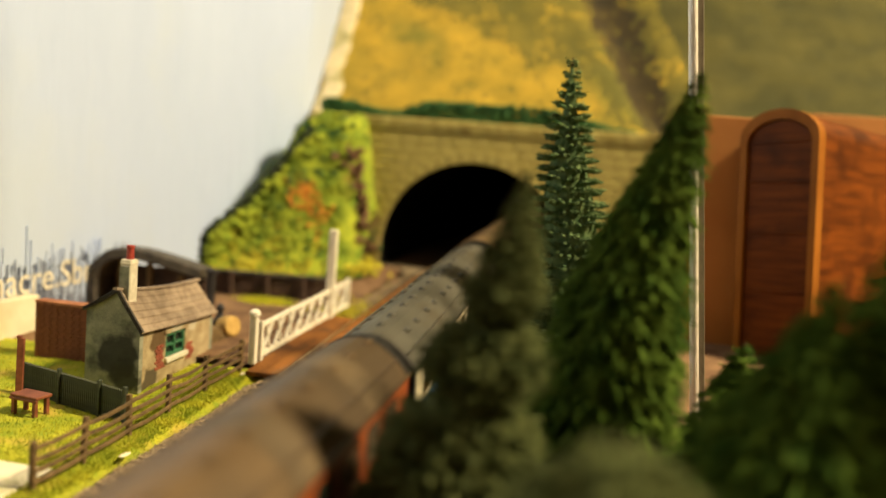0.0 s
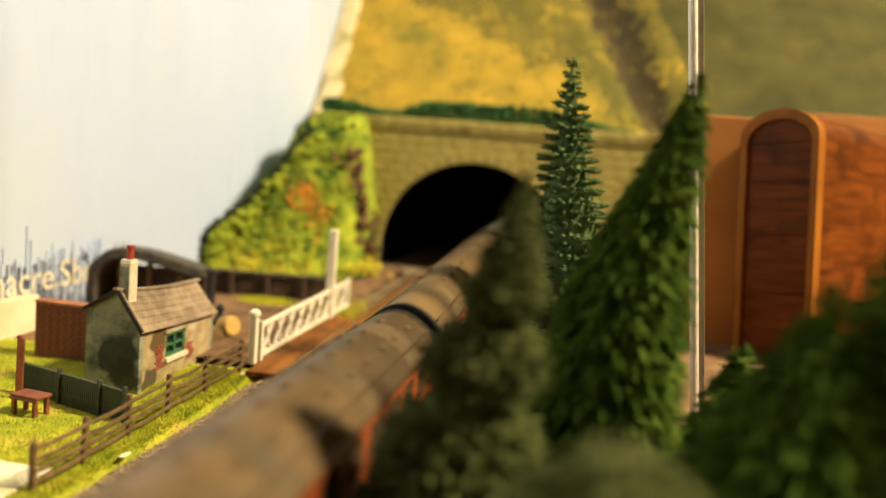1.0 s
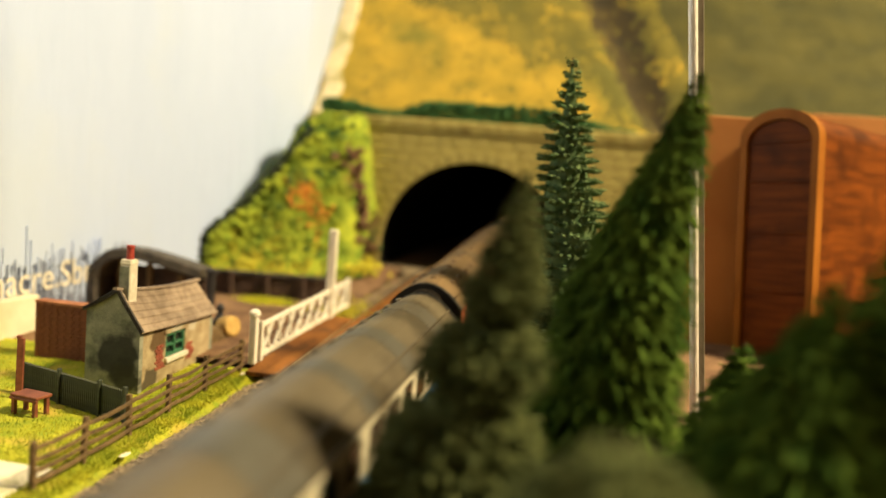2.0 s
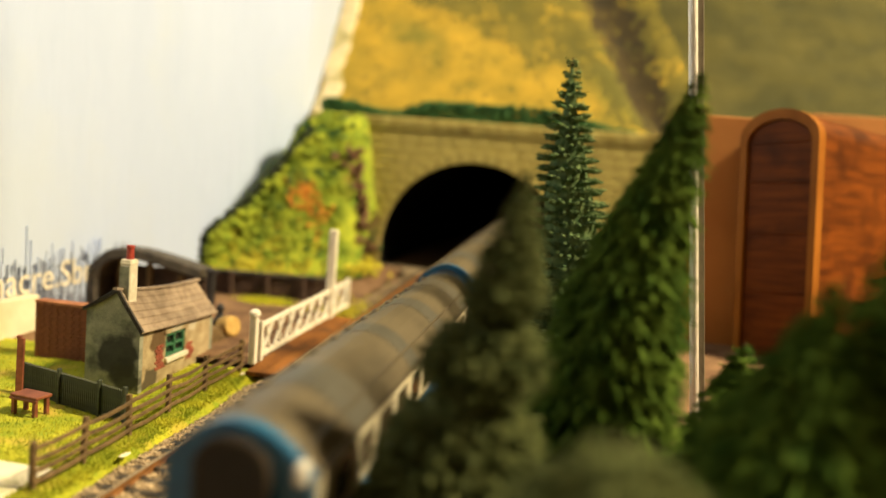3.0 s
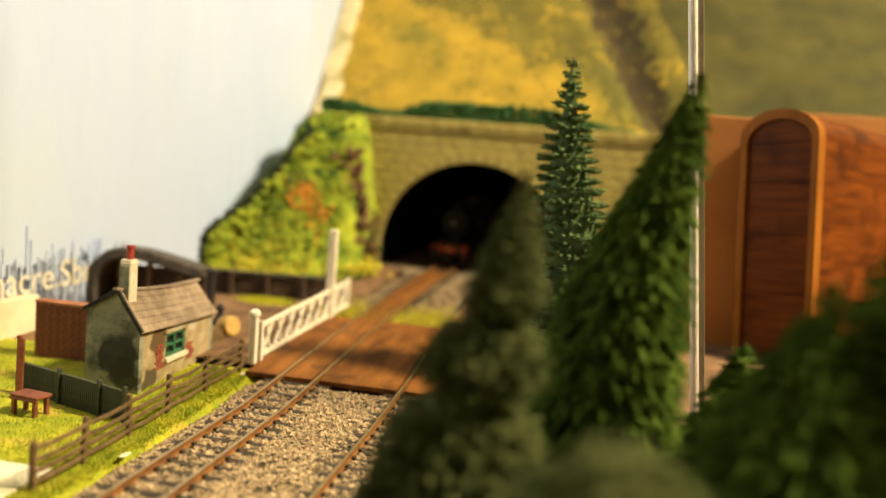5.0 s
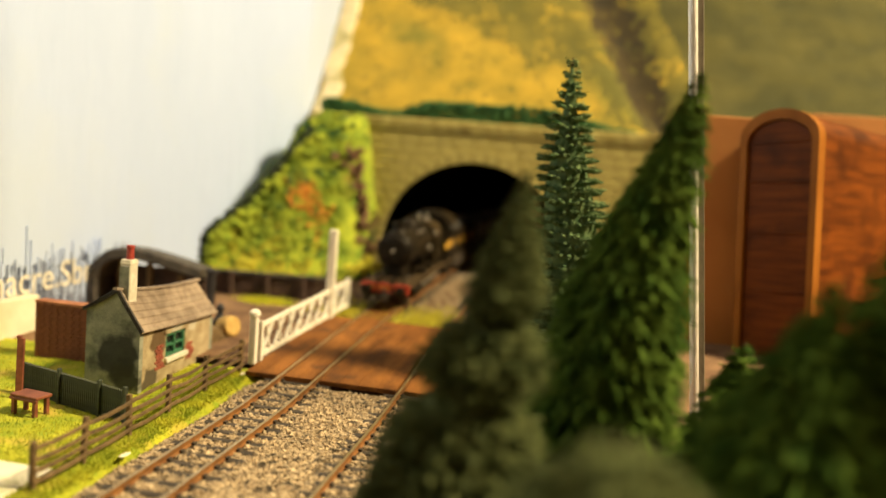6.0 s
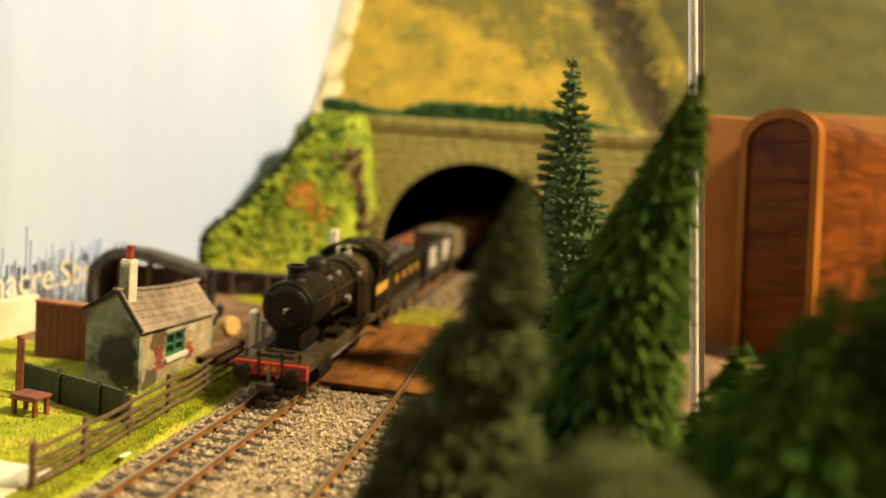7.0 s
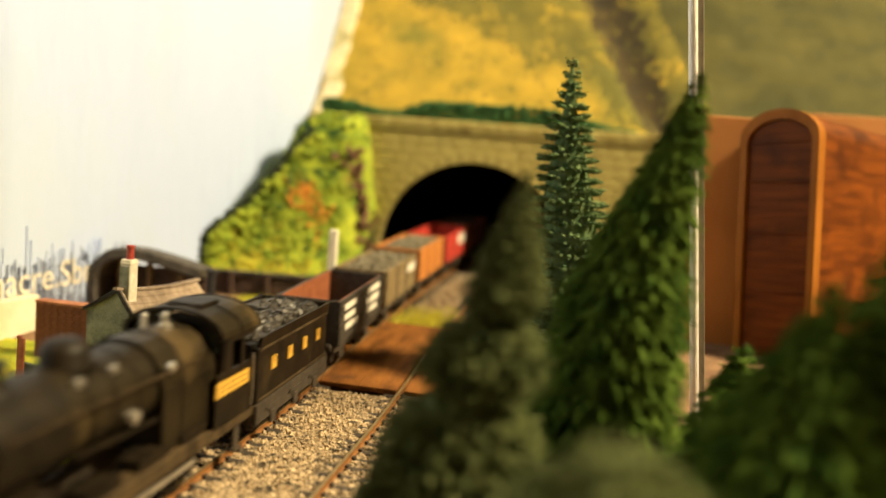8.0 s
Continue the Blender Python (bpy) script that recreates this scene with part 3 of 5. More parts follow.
for f in bm.faces:
    c = f.calc_center_median()
    d = c.y - 655
    u = c.x - (190 - 0.40 * d)
    g = (u + 7 * nz(c.x, c.y, 26) + 3 * nz(c.x, c.y, 8)) / (15 + 0.12 * d)
    crack = abs((c.x - 75) + 1.9 * (c.y - 726) + 12 * nz(c.x, c.y, 30)) < 3.5 and -40 < c.x < 80
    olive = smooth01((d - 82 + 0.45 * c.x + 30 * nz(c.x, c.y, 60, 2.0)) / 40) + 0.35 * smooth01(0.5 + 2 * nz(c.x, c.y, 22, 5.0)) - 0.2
    if rnd.random() < 0.97 * (1 - smooth01((abs(g) - 0.35) / 0.75)):
        f.material_index = 3
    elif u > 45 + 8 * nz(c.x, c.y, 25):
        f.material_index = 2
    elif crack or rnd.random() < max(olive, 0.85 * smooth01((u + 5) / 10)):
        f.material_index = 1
    else:
        f.material_index = 0
tagged(mesh_ob("hillside", bm, [FIELD, FIELDOLIVE, FIELDGREENDIM, GULLY], True), "yellow-green grassy hillside with a dark gully above the tunnel, weaker light coloured in on the right", "hill", kind="structure")
tagged(mesh_ob("hill_core", B((-140, 1250, -12, 700, 3290, 400)), EARTH), "plain earth core of the hill over the tunnel", "hill", kind="structure")
# torn plaster edge of the hill against the sky
PLASTEREDGE = mat("torn_plaster_and_flock", (0.42, 0.36, 0.22), (0.66, 0.58, 0.40), 10, 0.9, bump=0.5, fine=1.5, wear=(0.26, 0.25, 0.10), wear_at=0.55)


def edge_height(x, y):
    w = 6 * nz(0, y, 28) + 3 * nz(0, y, 9)
    c = x + 110 + 0.15 * (y - 655) - w
    f = smooth01((c + 12) / 6) * (1 - smooth01((c - 8) / 8))
    return hill(x, y) - 7 + 11 * f + 1.5 * nz(x, y, 6)


tagged(mesh_ob("plaster_edge", sheet(-166, -84, 640, 960, 40, 120, edge_height), PLASTEREDGE, True), "rough cream plaster edge where the hill meets the sky", "plaster", kind="structure")
rnd = random.Random(8)
bm = bmesh.new()
for i in range(1900):
    x = rnd.uniform(-104, 160)
    top = (15 - 9 * smooth01((x + 90) / 45) + 11 * smooth01((x + 50) / 45)) * (1 - 0.85 * smooth01((x - 80) / 80))
    r = rnd.uniform(1.4, 2.6)
    bmesh.ops.create_icosphere(bm, subdivisions=1, radius=r, matrix=Matrix.Translation((x, 649 + rnd.uniform(-4, 4), 146 + rnd.random() * max(top - 2, 1))))
tagged(mesh_ob("hedge", bm, HEDGE), "low dark green flock hedge along the portal parapet", "hedge", kind="stuff")


def mound_top(x):
    return 22 + 48 * smooth01((x + 187) / 42) + 72 * smooth01((x + 150) / 58)


def mound(x, y):
    z = (mound_top(x) - 6) * smooth01((y - 548 - 0.18 * (x + 115)) / 62) + 6
    z *= 1 - 0.55 * smooth01((x + 62) / 16)
    return z + 5 * nz(x, y, 15) + 2 * nz(x, y, 5)


tagged(mesh_ob("embankment", sheet(-186, -44, 540, 668, 70, 60, mound), FLOCK, True), "green flock-covered bank beside the tunnel mouth", "embankment", kind="structure")
rnd = random.Random(21)


def clump(name, n, spot, size, material, label, category="bush", flat=0.8):
    bm = bmesh.new()
    for _ in range(n):
        x, y, z = spot()
        r = rnd.uniform(0.5, 1) * size
        v = bmesh.ops.create_icosphere(bm, subdivisions=1, radius=r, matrix=Matrix.Translation((x, y, z)) @ Matrix.Diagonal((1, 1, flat, 1)))["verts"]
        for w in v:
            w.co += Vector((rnd.uniform(-1, 1), rnd.uniform(-1, 1), rnd.uniform(-1, 1))) * r * 0.35
    return tagged(mesh_ob(name, bm, material), label, category, kind="stuff")


def on_mound(cx, cy, sx, sy):
    def f():
        x, y = rnd.gauss(cx, sx), rnd.gauss(cy, sy)
        return x, y, mound(x, min(max(y, 541), 667)) + 0.5
    return f


clump("orange_bush", 130, on_mound(-90, 583, 9, 2.0), 3.0, ORANGEFLOCK, "small orange flock bush on the bank")
clump("green_undergrowth", 800, on_mound(-110, 590, 32, 18), 3.2, FLOCK, "mixed green flock undergrowth on the bank", "undergrowth")
clump("rock_outcrop", 150, lambda: (lambda z: (-47 - 0.30 * max(z - 60, 0) + rnd.gauss(0, 4.0), 600 + rnd.gauss(0, 4), z))(rnd.uniform(36, 116)), 3.4, EARTH, "brown rocky outcrop beside the portal", "rock")
clump("yellow_undergrowth", 260, on_mound(-118, 562, 24, 7), 2.6, YELLOWFLOCK, "yellow-green undergrowth low on the bank", "undergrowth")
clump("dark_undergrowth", 160, on_mound(-96, 596, 26, 12), 2.8, HEDGE, "dark green tufts on the bank", "undergrowth")
def rim(u):
    """The outline of the bank against the sky, from its foot up to the portal."""
    k = min(int(u * 5), 4)
    q = [(-165, 560, 22), (-164, 561, 36), (-155, 563, 50), (-138, 578, 68), (-112, 592, 106), (-97, 600, 129)]
    (xa, ya, za), (xb, yb, zb) = q[k], q[k + 1]
    w = u * 5 - k
    return xa + (xb - xa) * w + rnd.uniform(-1, 1), ya + (yb - ya) * w + rnd.uniform(-2, 2), za + (zb - za) * w + rnd.uniform(-1, 1)


clump("bank_edge_growth", 420, lambda: (lambda q, k: (q[0] + k * 1.0, q[1] + rnd.uniform(0, 8), q[2] - k * 0.6))(rim(rnd.random()), rnd.uniform(3, 12)), 4.4, FLOCK, "mossy green flock along the edge of the bank", "undergrowth")
clump("dark_foam_edge", 230, lambda: rim(rnd.random() ** 1.4), 3.3, FLOCKDARK, "dark foam rim behind the bank", "undergrowth")
clump("yellow_bush", 160, lambda: (rnd.gauss(-49, 7), rnd.gauss(598, 12), rise(600) + abs(rnd.gauss(0, 6))), 3.2, YELLOWFLOCK, "yellow-green bush at the foot of the portal")

# ---------------------------------------------------------------- fence along the line
fence = thing("rail_fence", "weathered brown four-rail wooden fence in the grass", "fence")
posts = [(-32.5, 202), (-32.4, 226), (-33.2, 254), (-34.6, 284), (-34.5, 315), (-32, 345)]
rnd = random.Random(2)
for x, y in posts:
    g = rise(y) - 4.5
    bm = B((-0.9, -0.9, 0, 0.9, 0.9, 17.4), bevel=0.2)
    part("post", bm, FENCE, fence, at=P(x, y, g, rnd.uniform(-2, 2), rnd.uniform(-2, 2), rnd.uniform(-8, 8)))
for (xa, ya), (xb, yb) in zip(posts, posts[1:]):
    for k, h in enumerate((3.6, 7.0, 10.4, 14.0)):
        n = 6
        pts = []
        sag = rnd.uniform(0.2, 1.0)
        for i in range(n + 1):
            f = i / n
            y = ya - 1.5 + (yb - ya + 3) * f
            pts.append((xa + (xb - xa) * f + 1.3, y, rise(y) - 3.2 + h - 4 * sag * f * (1 - f) + rnd.uniform(-.08, .08)))
        part("rail", loft(pts, 0.75, 1.35), FENCE, fence)

# ---------------------------------------------------------------- crossing gate
gate = thing("crossing_gate", "white wooden level crossing gate with diagonal bracing", "gate")


def gp(f):
    y = 357 + (452 - 357) * f
    return -28.5 + 5.0 * f, y, rise(y) - 2


x, y, z = gp(0)
part("gate_post", B((-1.7, -1.7, 0, 1.7, 1.7, 24), bevel=0.3), GATEWHITE, gate, "white square near post", at=P(x - 1, y - 3, z))
part("post_cap", lathe([(2.0, 24), (2.7, 24.5), (2.7, 26.2), (1.4, 27.4)], 14), GATEWHITE, gate, at=P(x - 1, y - 3, z))
x, y, z = gp(1)
part("gate_post", B((-2.4, -2.4, 0, 2.4, 2.4, 56), bevel=0.5), GATEWHITE, gate, "tall white far post", at=P(x, y, z, 0, 0, 5))
lo, hi = 3.2, 18.5


def gq(f, h):
    x, y, z = gp(f)
    return x, y, z + h


part("bottom_rail", beams((gq(0.02, lo), gq(1.33, lo), 1.6, 2.2)), GATEWHITE, gate)
part("top_rail", beams((gq(0.02, hi), gq(1.33, hi), 1.6, 2.0)), GATEWHITE, gate)
for f in (0.03, 1.33):
    part("stile", beams((gq(f, 0.5), gq(f, hi + 2), 2.2, 2.6, (0, 1, 0))), GATEWHITE, gate)
for i in range(9):
    f = 0.05 + i * 0.142
    part("brace", beams((gq(f, lo), gq(f + 0.125, hi), 1.0, 1.5, (1, 0, 0))), GATEWHITE, gate)
    part("brace", beams((gq(f + 0.03, hi), gq(f + 0.10, lo), 0.9, 1.1, (1, 0, 0))), GATEWHITE, gate)
part("stay_wire", beams((gq(0.98, 50), gq(0.7, 18), 0.25, 0.25)), FENCE, gate)

# ---------------------------------------------------------------- cottage
cottage = thing("lineside_cottage", "small weathered cottage with grey render, sagging slate roof and white chimney", "cottage", P(0, 0, 0))
GX0, GX1, GY0, GY1, GZ, EF, EB, RX, RZ = -84.0, -58.5, 300.5, 368.0, -5.0, 25.0, 31.5, -69.0, 41.5
gable = [(GX0, GZ), (GX1, GZ), (GX1, EF), (RX, RZ - 1), (GX0, EB)]
part("gable_wall", prism(gable, GY0, GY0 + 3), RENDERW, cottage, "grey-green render with black damp stain")
part("gable_wall", prism([(x, z if z < 20 else z - 6.2) for x, z in gable], GY1 - 3, GY1), RENDERW, cottage)
part("rear_wall", B((GX0, GY0 + 3, GZ, GX0 + 3, GY1 - 3, EB)), RENDERW, cottage)
WY0, WY1, WZ0, WZ1 = 322.5, 340.0, 8.0, 19.0
part("front_wall", B((GX1 - 3, GY0 + 3, GZ, GX1, WY0, EF), (GX1 - 3, WY1, GZ, GX1, GY1 - 3, EF - 2.6), (GX1 - 3, WY0, GZ, GX1, WY1, WZ0), (GX1 - 3, WY0, WZ1, GX1, WY1, EF)), FRONTW, cottage, "patched tan and grey plaster front wall")
part("quoin", B((GX1 - 0.2, GY0 - 0.3, GZ, GX1 + 0.4, GY0 + 2.6, EF - 1), bevel=0.15), RENDERW, cottage, "grey corner strip")
win = part("window", B((GX1 - 2.4, WY0, WZ0, GX1 - 1.9, WY1, WZ1)), DARKGLASS, cottage, "dark glass panes")
part("frame", B((GX1 - 2, WY0, WZ0, GX1 - 0.4, WY0 + 1.3, WZ1), (GX1 - 2, WY1 - 1.3, WZ0, GX1 - 0.4, WY1, WZ1), (GX1 - 2, WY0, WZ0, GX1 - 0.4, WY1, WZ0 + 1.3), (GX1 - 2, WY0, WZ1 - 1.3, GX1 - 0.4, WY1, WZ1)), GREENFRAME, win, "green painted frame")
for y in (WY0 + 8.8,):
    part("mullion", B((GX1 - 2, y - .6, WZ0, GX1 - 0.5, y + .6, WZ1)), GREENFRAME, win)
part("glazing_bar", B((GX1 - 2, WY0, 12.7, GX1 - 0.5, WY1, 13.6)), GREENFRAME, win)
part("sill", B((GX1 - 1, WY0 - 1, WZ0 - 2.2, GX1 + 1.6, WY1 + 1, WZ0), bevel=0.2), GATEWHITE, win, "white sill")
part("lintel", B((GX1 - 0.4, WY0 - 2, WZ1, GX1 + 0.5, WY1 + 2, WZ1 + 2.4), bevel=0.15), FRONTW, cottage)
rnd = random.Random(17)
brick = B((-0.25, -1.35, -0.6, 0.35, 1.35, 0.6), bevel=0.12)
brick_ob = None
for y0, y1, z0, z1 in ((314.5, 321.5, 4.5, 15), (341.5, 349, 3.5, 11.5)):
    z, k = z0, 0
    while z < z1:
        y = y0 + (1.4 if k % 2 else 0) + rnd.uniform(0, 1)
        while y < y1 - rnd.uniform(0, 2):
            m = P(GX1, y, z)
            if brick_ob is None:
                brick_ob = part("brick", brick, BRICKRED, cottage, "exposed red brick", at=m)
            else:
                share(brick_ob, cottage, m)
            y += 2.9
        z += 1.4
        k += 1


def ridge(y):
    f = (y - GY0) / (GY1 - GY0)
    return RZ - 5.0 * f - 5.5 * f * (1 - f)


def roof_pt(u, y, side):
    """u from ridge 0 to eaves 1."""
    ex, ez = (GX1 + 1.8, EF - 0.8) if side > 0 else (GX0 - 0.8, EB + 0.3)
    f = (y - GY0) / (GY1 - GY0)
    e = ez - 2.4 * f - 1.5 * f * (1 - f)
    return RX + (ex - RX) * u, y, ridge(y) + (e - ridge(y)) * u - 1.2 * u * (1 - u)


for side, rows, name in ((1, 6, "front"), (-1, 5, "rear")):
    for r in range(rows):
        u0, u1 = r / rows, (r + 1.15) / rows
        cols = 4
        for c in range(cols):
            ya = GY0 - 1.6 + (GY1 - GY0 + 2.6) * (c + (0.5 if r % 2 else 0)) / cols - (8.8 if r % 2 else 0)
            yb = ya + (GY1 - GY0 + 2.6) / cols - 0.05
            ya, yb = max(ya, GY0 - 1.6), min(yb, GY1 + 1.0)
            if yb - ya < 1.5:
                continue
            bm = bmesh.new()
            t = 0.45 + 0.2 * rnd.random()
            lift = 0.75
            q = []
            for u, dz in ((u0, 0.1), (min(u1, 1.04), lift)):
                for y in (ya, yb):
                    p = roof_pt(u, y, side)
                    q.append(bm.verts.new((p[0], p[1], p[2] + dz)))
            w = []
            for u, dz in ((u0, -0.5), (min(u1, 1.04), lift - t)):
                for y in (ya, yb):
                    p = roof_pt(u, y, side)
                    w.append(bm.verts.new((p[0], p[1], p[2] + dz)))
            for f in ((q[0], q[1], q[3], q[2]), (w[0], w[2], w[3], w[1]), (q[2], q[3], w[3], w[2]), (q[0], q[2], w[2], w[0]), (q[1], w[1], w[3], q[3]), (q[0], w[0], w[1], q[1])):
                bm.faces.new(f)
            part("roof_slate", bm, SLATE, cottage)
for side in (1, -1):
    part("barge_board", loft([roof_pt(i / 5, GY0 - 1.0, side) for i in range(6)], 1.2, 1.8), SLATEDARK, cottage, "dark gable edge")
part("ridge_tile", beams(*[((RX, GY0 - 3 + i * 9.2, ridge(GY0 + i * 9) + .9), (RX, GY0 + 6.2 + i * 9.2, ridge(GY0 + (i + 1) * 9) + .9), 2.2, 1.1) for i in range(8)]), SLATE, cottage)
chim = part("chimney", B((-70.2, 302.5, 32, -65.2, 308.4, 54.6), (-70.4, 302.3, 52.2, -65.0, 308.6, 53.6), bevel=0.4), CHIMWHITE, cottage, "flaking white rendered chimney stack")
# Thin grey sheet paints the shade on the white stack's near face.
part("chimney_side", B((-70.2, 302.1, 33, -65.6, 302.5, 51.6)), RENDERW, chim, "grey sheet that paints shade on the near chimney face")
part("chimney_pot", lathe([(1.8, 54.2), (1.6, 56), (1.5, 59.2), (1.8, 59.5), (1.8, 60.6), (1.1, 60.7)], 14, centre=(-67.4, 305.5, 0)), POTRED, chim, "red clay pot")

# ---------------------------------------------------------------- brick shed
shed = thing("brick_wall", "brown brick yard wall with red coping beside the cottage", "brick wall")
part("core", B((-130.6, 330.6, -5, -101.6, 335, 24.6)), MORTAR, shed)
base = None
bm = B((-1.9, -0.55, -0.72, 1.9, 0.5, 0.72), bevel=0.12)
for r in range(18):
    for c in range(8):
        x = -129.0 + c * 3.95 + (0.4 if r % 2 else -0.6)
        z = -3.5 + r * 1.6
        m = P(x, 330.4, z)
        if base is None:
            base = part("brick", bm, BRICKBROWN, shed, at=m)
        else:
            share(base, shed, m)
for x in (-131.2, -102.4):
    part("pier", B((x, 329.5, -5, x + 1.9, 336, 24.7), bevel=0.2), BRICKBROWN, shed, "brown brick end pier")
for k in range(6):
    part("coping", B((-131.6 + k * 5.2, 329.2, 24.8, -126.5 + k * 5.2, 336, 26.2), bevel=0.25), COPING, shed, "red coping slab")

# ---------------------------------------------------------------- black picket fence
picket = thing("picket_fence", "black close-boarded picket fence by the cottage garden", "fence")
pa, pb = Vector((-101, 283.5)), Vector((-42, 265.5))
plate = None
n = 54
ang = math.degrees(math.atan2(pb.y - pa.y, pb.x - pa.x))
for i in range(n):
    q = pa + (pb - pa) * (i + .5) / n
    m = P(q.x, q.y, -5, 0, 0, ang)
    if plate is None:
        bm = bmesh.new()
        prism([(-0.42, 0), (0.42, 0), (0.42, 14.2), (0, 15.2), (-0.42, 14.2)], -0.3, 0.3, bm)
        plate = part("picket", bm, BLACKFENCE, picket, at=m)
    else:
        share(plate, picket, m)
for i in range(4):
    q = pa + (pb - pa) * min(i / 2.6, 1.0)
    part("post", B((-0.7, -1.3, 0, 0.7, 0.3, 16.6), bevel=0.2), BLACKFENCE, picket, at=P(q.x, q.y, -5, 0, 0, ang))
for h in (4, 12):
    part("rail", beams(((pa.x, pa.y + 1.0, -5 + h), (pb.x, pb.y + 1.0, -5 + h), 0.8, 1.4)), BLACKFENCE, picket)

# ---------------------------------------------------------------- bench and post in the grass
bench = thing("garden_bench", "red-brown wooden bench with a tall back board standing in grass", "bench", P(-80, 262, -3.4, 0, 0, -8))
part("seat", B((-6.5, -4, 7.2, 6.5, 4, 8.4), bevel=0.25), REDWOOD, bench)
part("seat_lip", B((-6.8, -4.2, 6.2, 6.8, -3.4, 7.2), bevel=0.15), REDWOOD, bench)
for sx in (-5.2, 5.0):
    for sy in (-3, 2.6):
        part("leg", B((sx - .8, sy - .8, -1, sx + .8, sy + .8, 7.2), bevel=0.15), REDWOOD, bench)
marker = thing("wooden_post", "upright red-brown flat wooden post in the grass", "post", P(-97, 276.5, -5, 0, 1, 20))
part("board", B((-1.4, -0.8, 0, 1.4, 0.8, 27), bevel=0.3), REDWOOD, marker)
part("notch_cap", B((-1.6, -1, 26.8, 0.2, 1, 28), bevel=0.2), REDWOOD, marker)

path = tagged(mesh_ob("paving_slab", B((-78, 165, -6, -36.0, 217, -2.0), bevel=0.5), CREAM), "pale cream slab beside the end fence post", "slab", kind="structure")
for i, (x, y) in enumerate(((-23, 236), (-28, 340))):
    bm = bmesh.new()
    bmesh.ops.create_icosphere(bm, subdivisions=2, radius=1, matrix=Matrix.Diagonal((1.2, 2.6, 0.2, 1)))
    for v in bm.verts:
        v.co *= 1 + 0.5 * nz(v.co.x * 2, v.co.y * 2, 2, i + 0.5)
    ob = mesh_ob("stone", bm, CREAM)
    ob.matrix_basis = P(x, y, rise(y) - 2.2)
    tagged(ob, "flat pale stone lying on the verge", "stone", "pale stones")

# ---------------------------------------------------------------- yard behind the cottage
hoop = thing("curved_roof_shelter", "dark grey hooped shelter roof behind the cottage", "shelter")
pts = [(-168, 436, 0), (-168.5, 436, 12), (-168, 436, 22), (-164, 436, 31), (-158, 436, 36), (-150, 436.5, 38.2), (-140, 437, 38), (-128, 438, 36), (-114, 439, 33), (-100, 440, 29.5)]
part("roof", loft(pts, 20, 7, (-0.3, 0, 0.4)), PIPE, hoop)
for x, h in ((-152, 34), (-133, 34), (-112, 28)):
    part("support", B((-1.6, -1.6, -2, 1.6, 1.6, h), bevel=0.3), FENCE, hoop, "brown timber support", at=P(x, 433, 0))
# Dark sheet added to give the dimness under the hooped roof.
part("back_panel", B((-166, 446, -2, -104, 448, 29)), WALLBROWN, hoop, "dark brown sheet added for the dim interior under the roof")
wall = thing("retaining_wall", "long low dark brown timber retaining wall", "wall")
part("panel", beams(((-140, 486, 16), (-42, 500, 17), 3, 14)), WALLBROWN, wall)
part("capping", beams(((-140, 485.5, 24), (-42, 499.5, 24.5), 5, 2.2)), PIPE, wall)
for f in (0.1, 0.35, 0.6, 0.85):
    part("stake", B((-1.5, -1.5, -8, 1.5, 1.5, 25)), WALLBROWN, wall, at=P(-140 + 98 * f, 482.5 + 14 * f, 0))
pole = thing("dark_post", "thick black upright post behind the cottage roof", "post", P(-93, 434, -2))
part("shaft", lathe([(2.6, 0), (2.6, 32), (3.2, 32.4), (3.2, 35), (2.2, 35.6)], 14), DARKWOOD, pole)
barrel = thing("straw_drum", "straw-coloured round drum lying behind the fence", "drum", P(-63, 396, 8.5, 0, 75, -20))
part("drum", lathe([(4.6, -4.5), (5.6, -4), (6.0, 0), (5.6, 4), (4.6, 4.5)], 18), STRAW, barrel)
churn = thing("black_churn", "small black bottle-shaped churn beside the drum", "churn", P(-69, 398, 2))
part("body", lathe([(3.6, 0), (3.8, 9), (2.0, 12), (1.5, 14.5), (2.2, 15), (2.2, 17), (1.2, 18.5)], 14), DARKWOOD, churn)
crate = thing("dark_timber_stack", "stack of dark timbers by the lane", "timber", P(-66, 384, 1))
for k in range(5):
    part("timber", B((-5, -13, k * 1.9, 5 - k, 13 - 2 * k, k * 1.9 + 1.6), bevel=0.2), FENCE, crate, at=P(k * .4, 0, 0, 0, 0, 4 * k - 8))

# ---------------------------------------------------------------- edge strip, brown box, board
strip = thing("edge_strip", "upright shiny metal edge strip of a display panel", "edge strip", P(180, 332, -4, 0, -6.3, 0))
part("bright_edge", lathe([(1.9, 0), (1.9, 420)], 18, centre=(-1.0, 0, 0)), ALU, strip, smooth=False)
part("grey_backing", B((-0.6, 2.2, 0, 3.6, 5, 420), bevel=0.2), ALUDARK, strip, "grey backing strip")
tagged(mesh_ob("orange_board", B((186, 474, -12, 219, 477, 148), bevel=0.5), PEACH), "orange-peach painted upright board", "board", kind="structure")
tagged(mesh_ob("far_orange_board", B((285, 620, -12, 560, 626, 168), bevel=0.5), PEACH), "orange-peach painted board behind the brown box", "board", kind="structure")
bx = thing("wooden_arch_box", "brown varnished wooden box with a rounded top", "wooden box", P(235, 448, 0, 0, -4.5, -38))


def arched(w, h, z0, n=18):
    r = w / 2
    return [(r, z0)] + [(r * math.cos(a * math.pi / n), h - r * 0.72 + r * 0.72 * math.sin(a * math.pi / n)) for a in range(n + 1)] + [(-r, z0)]


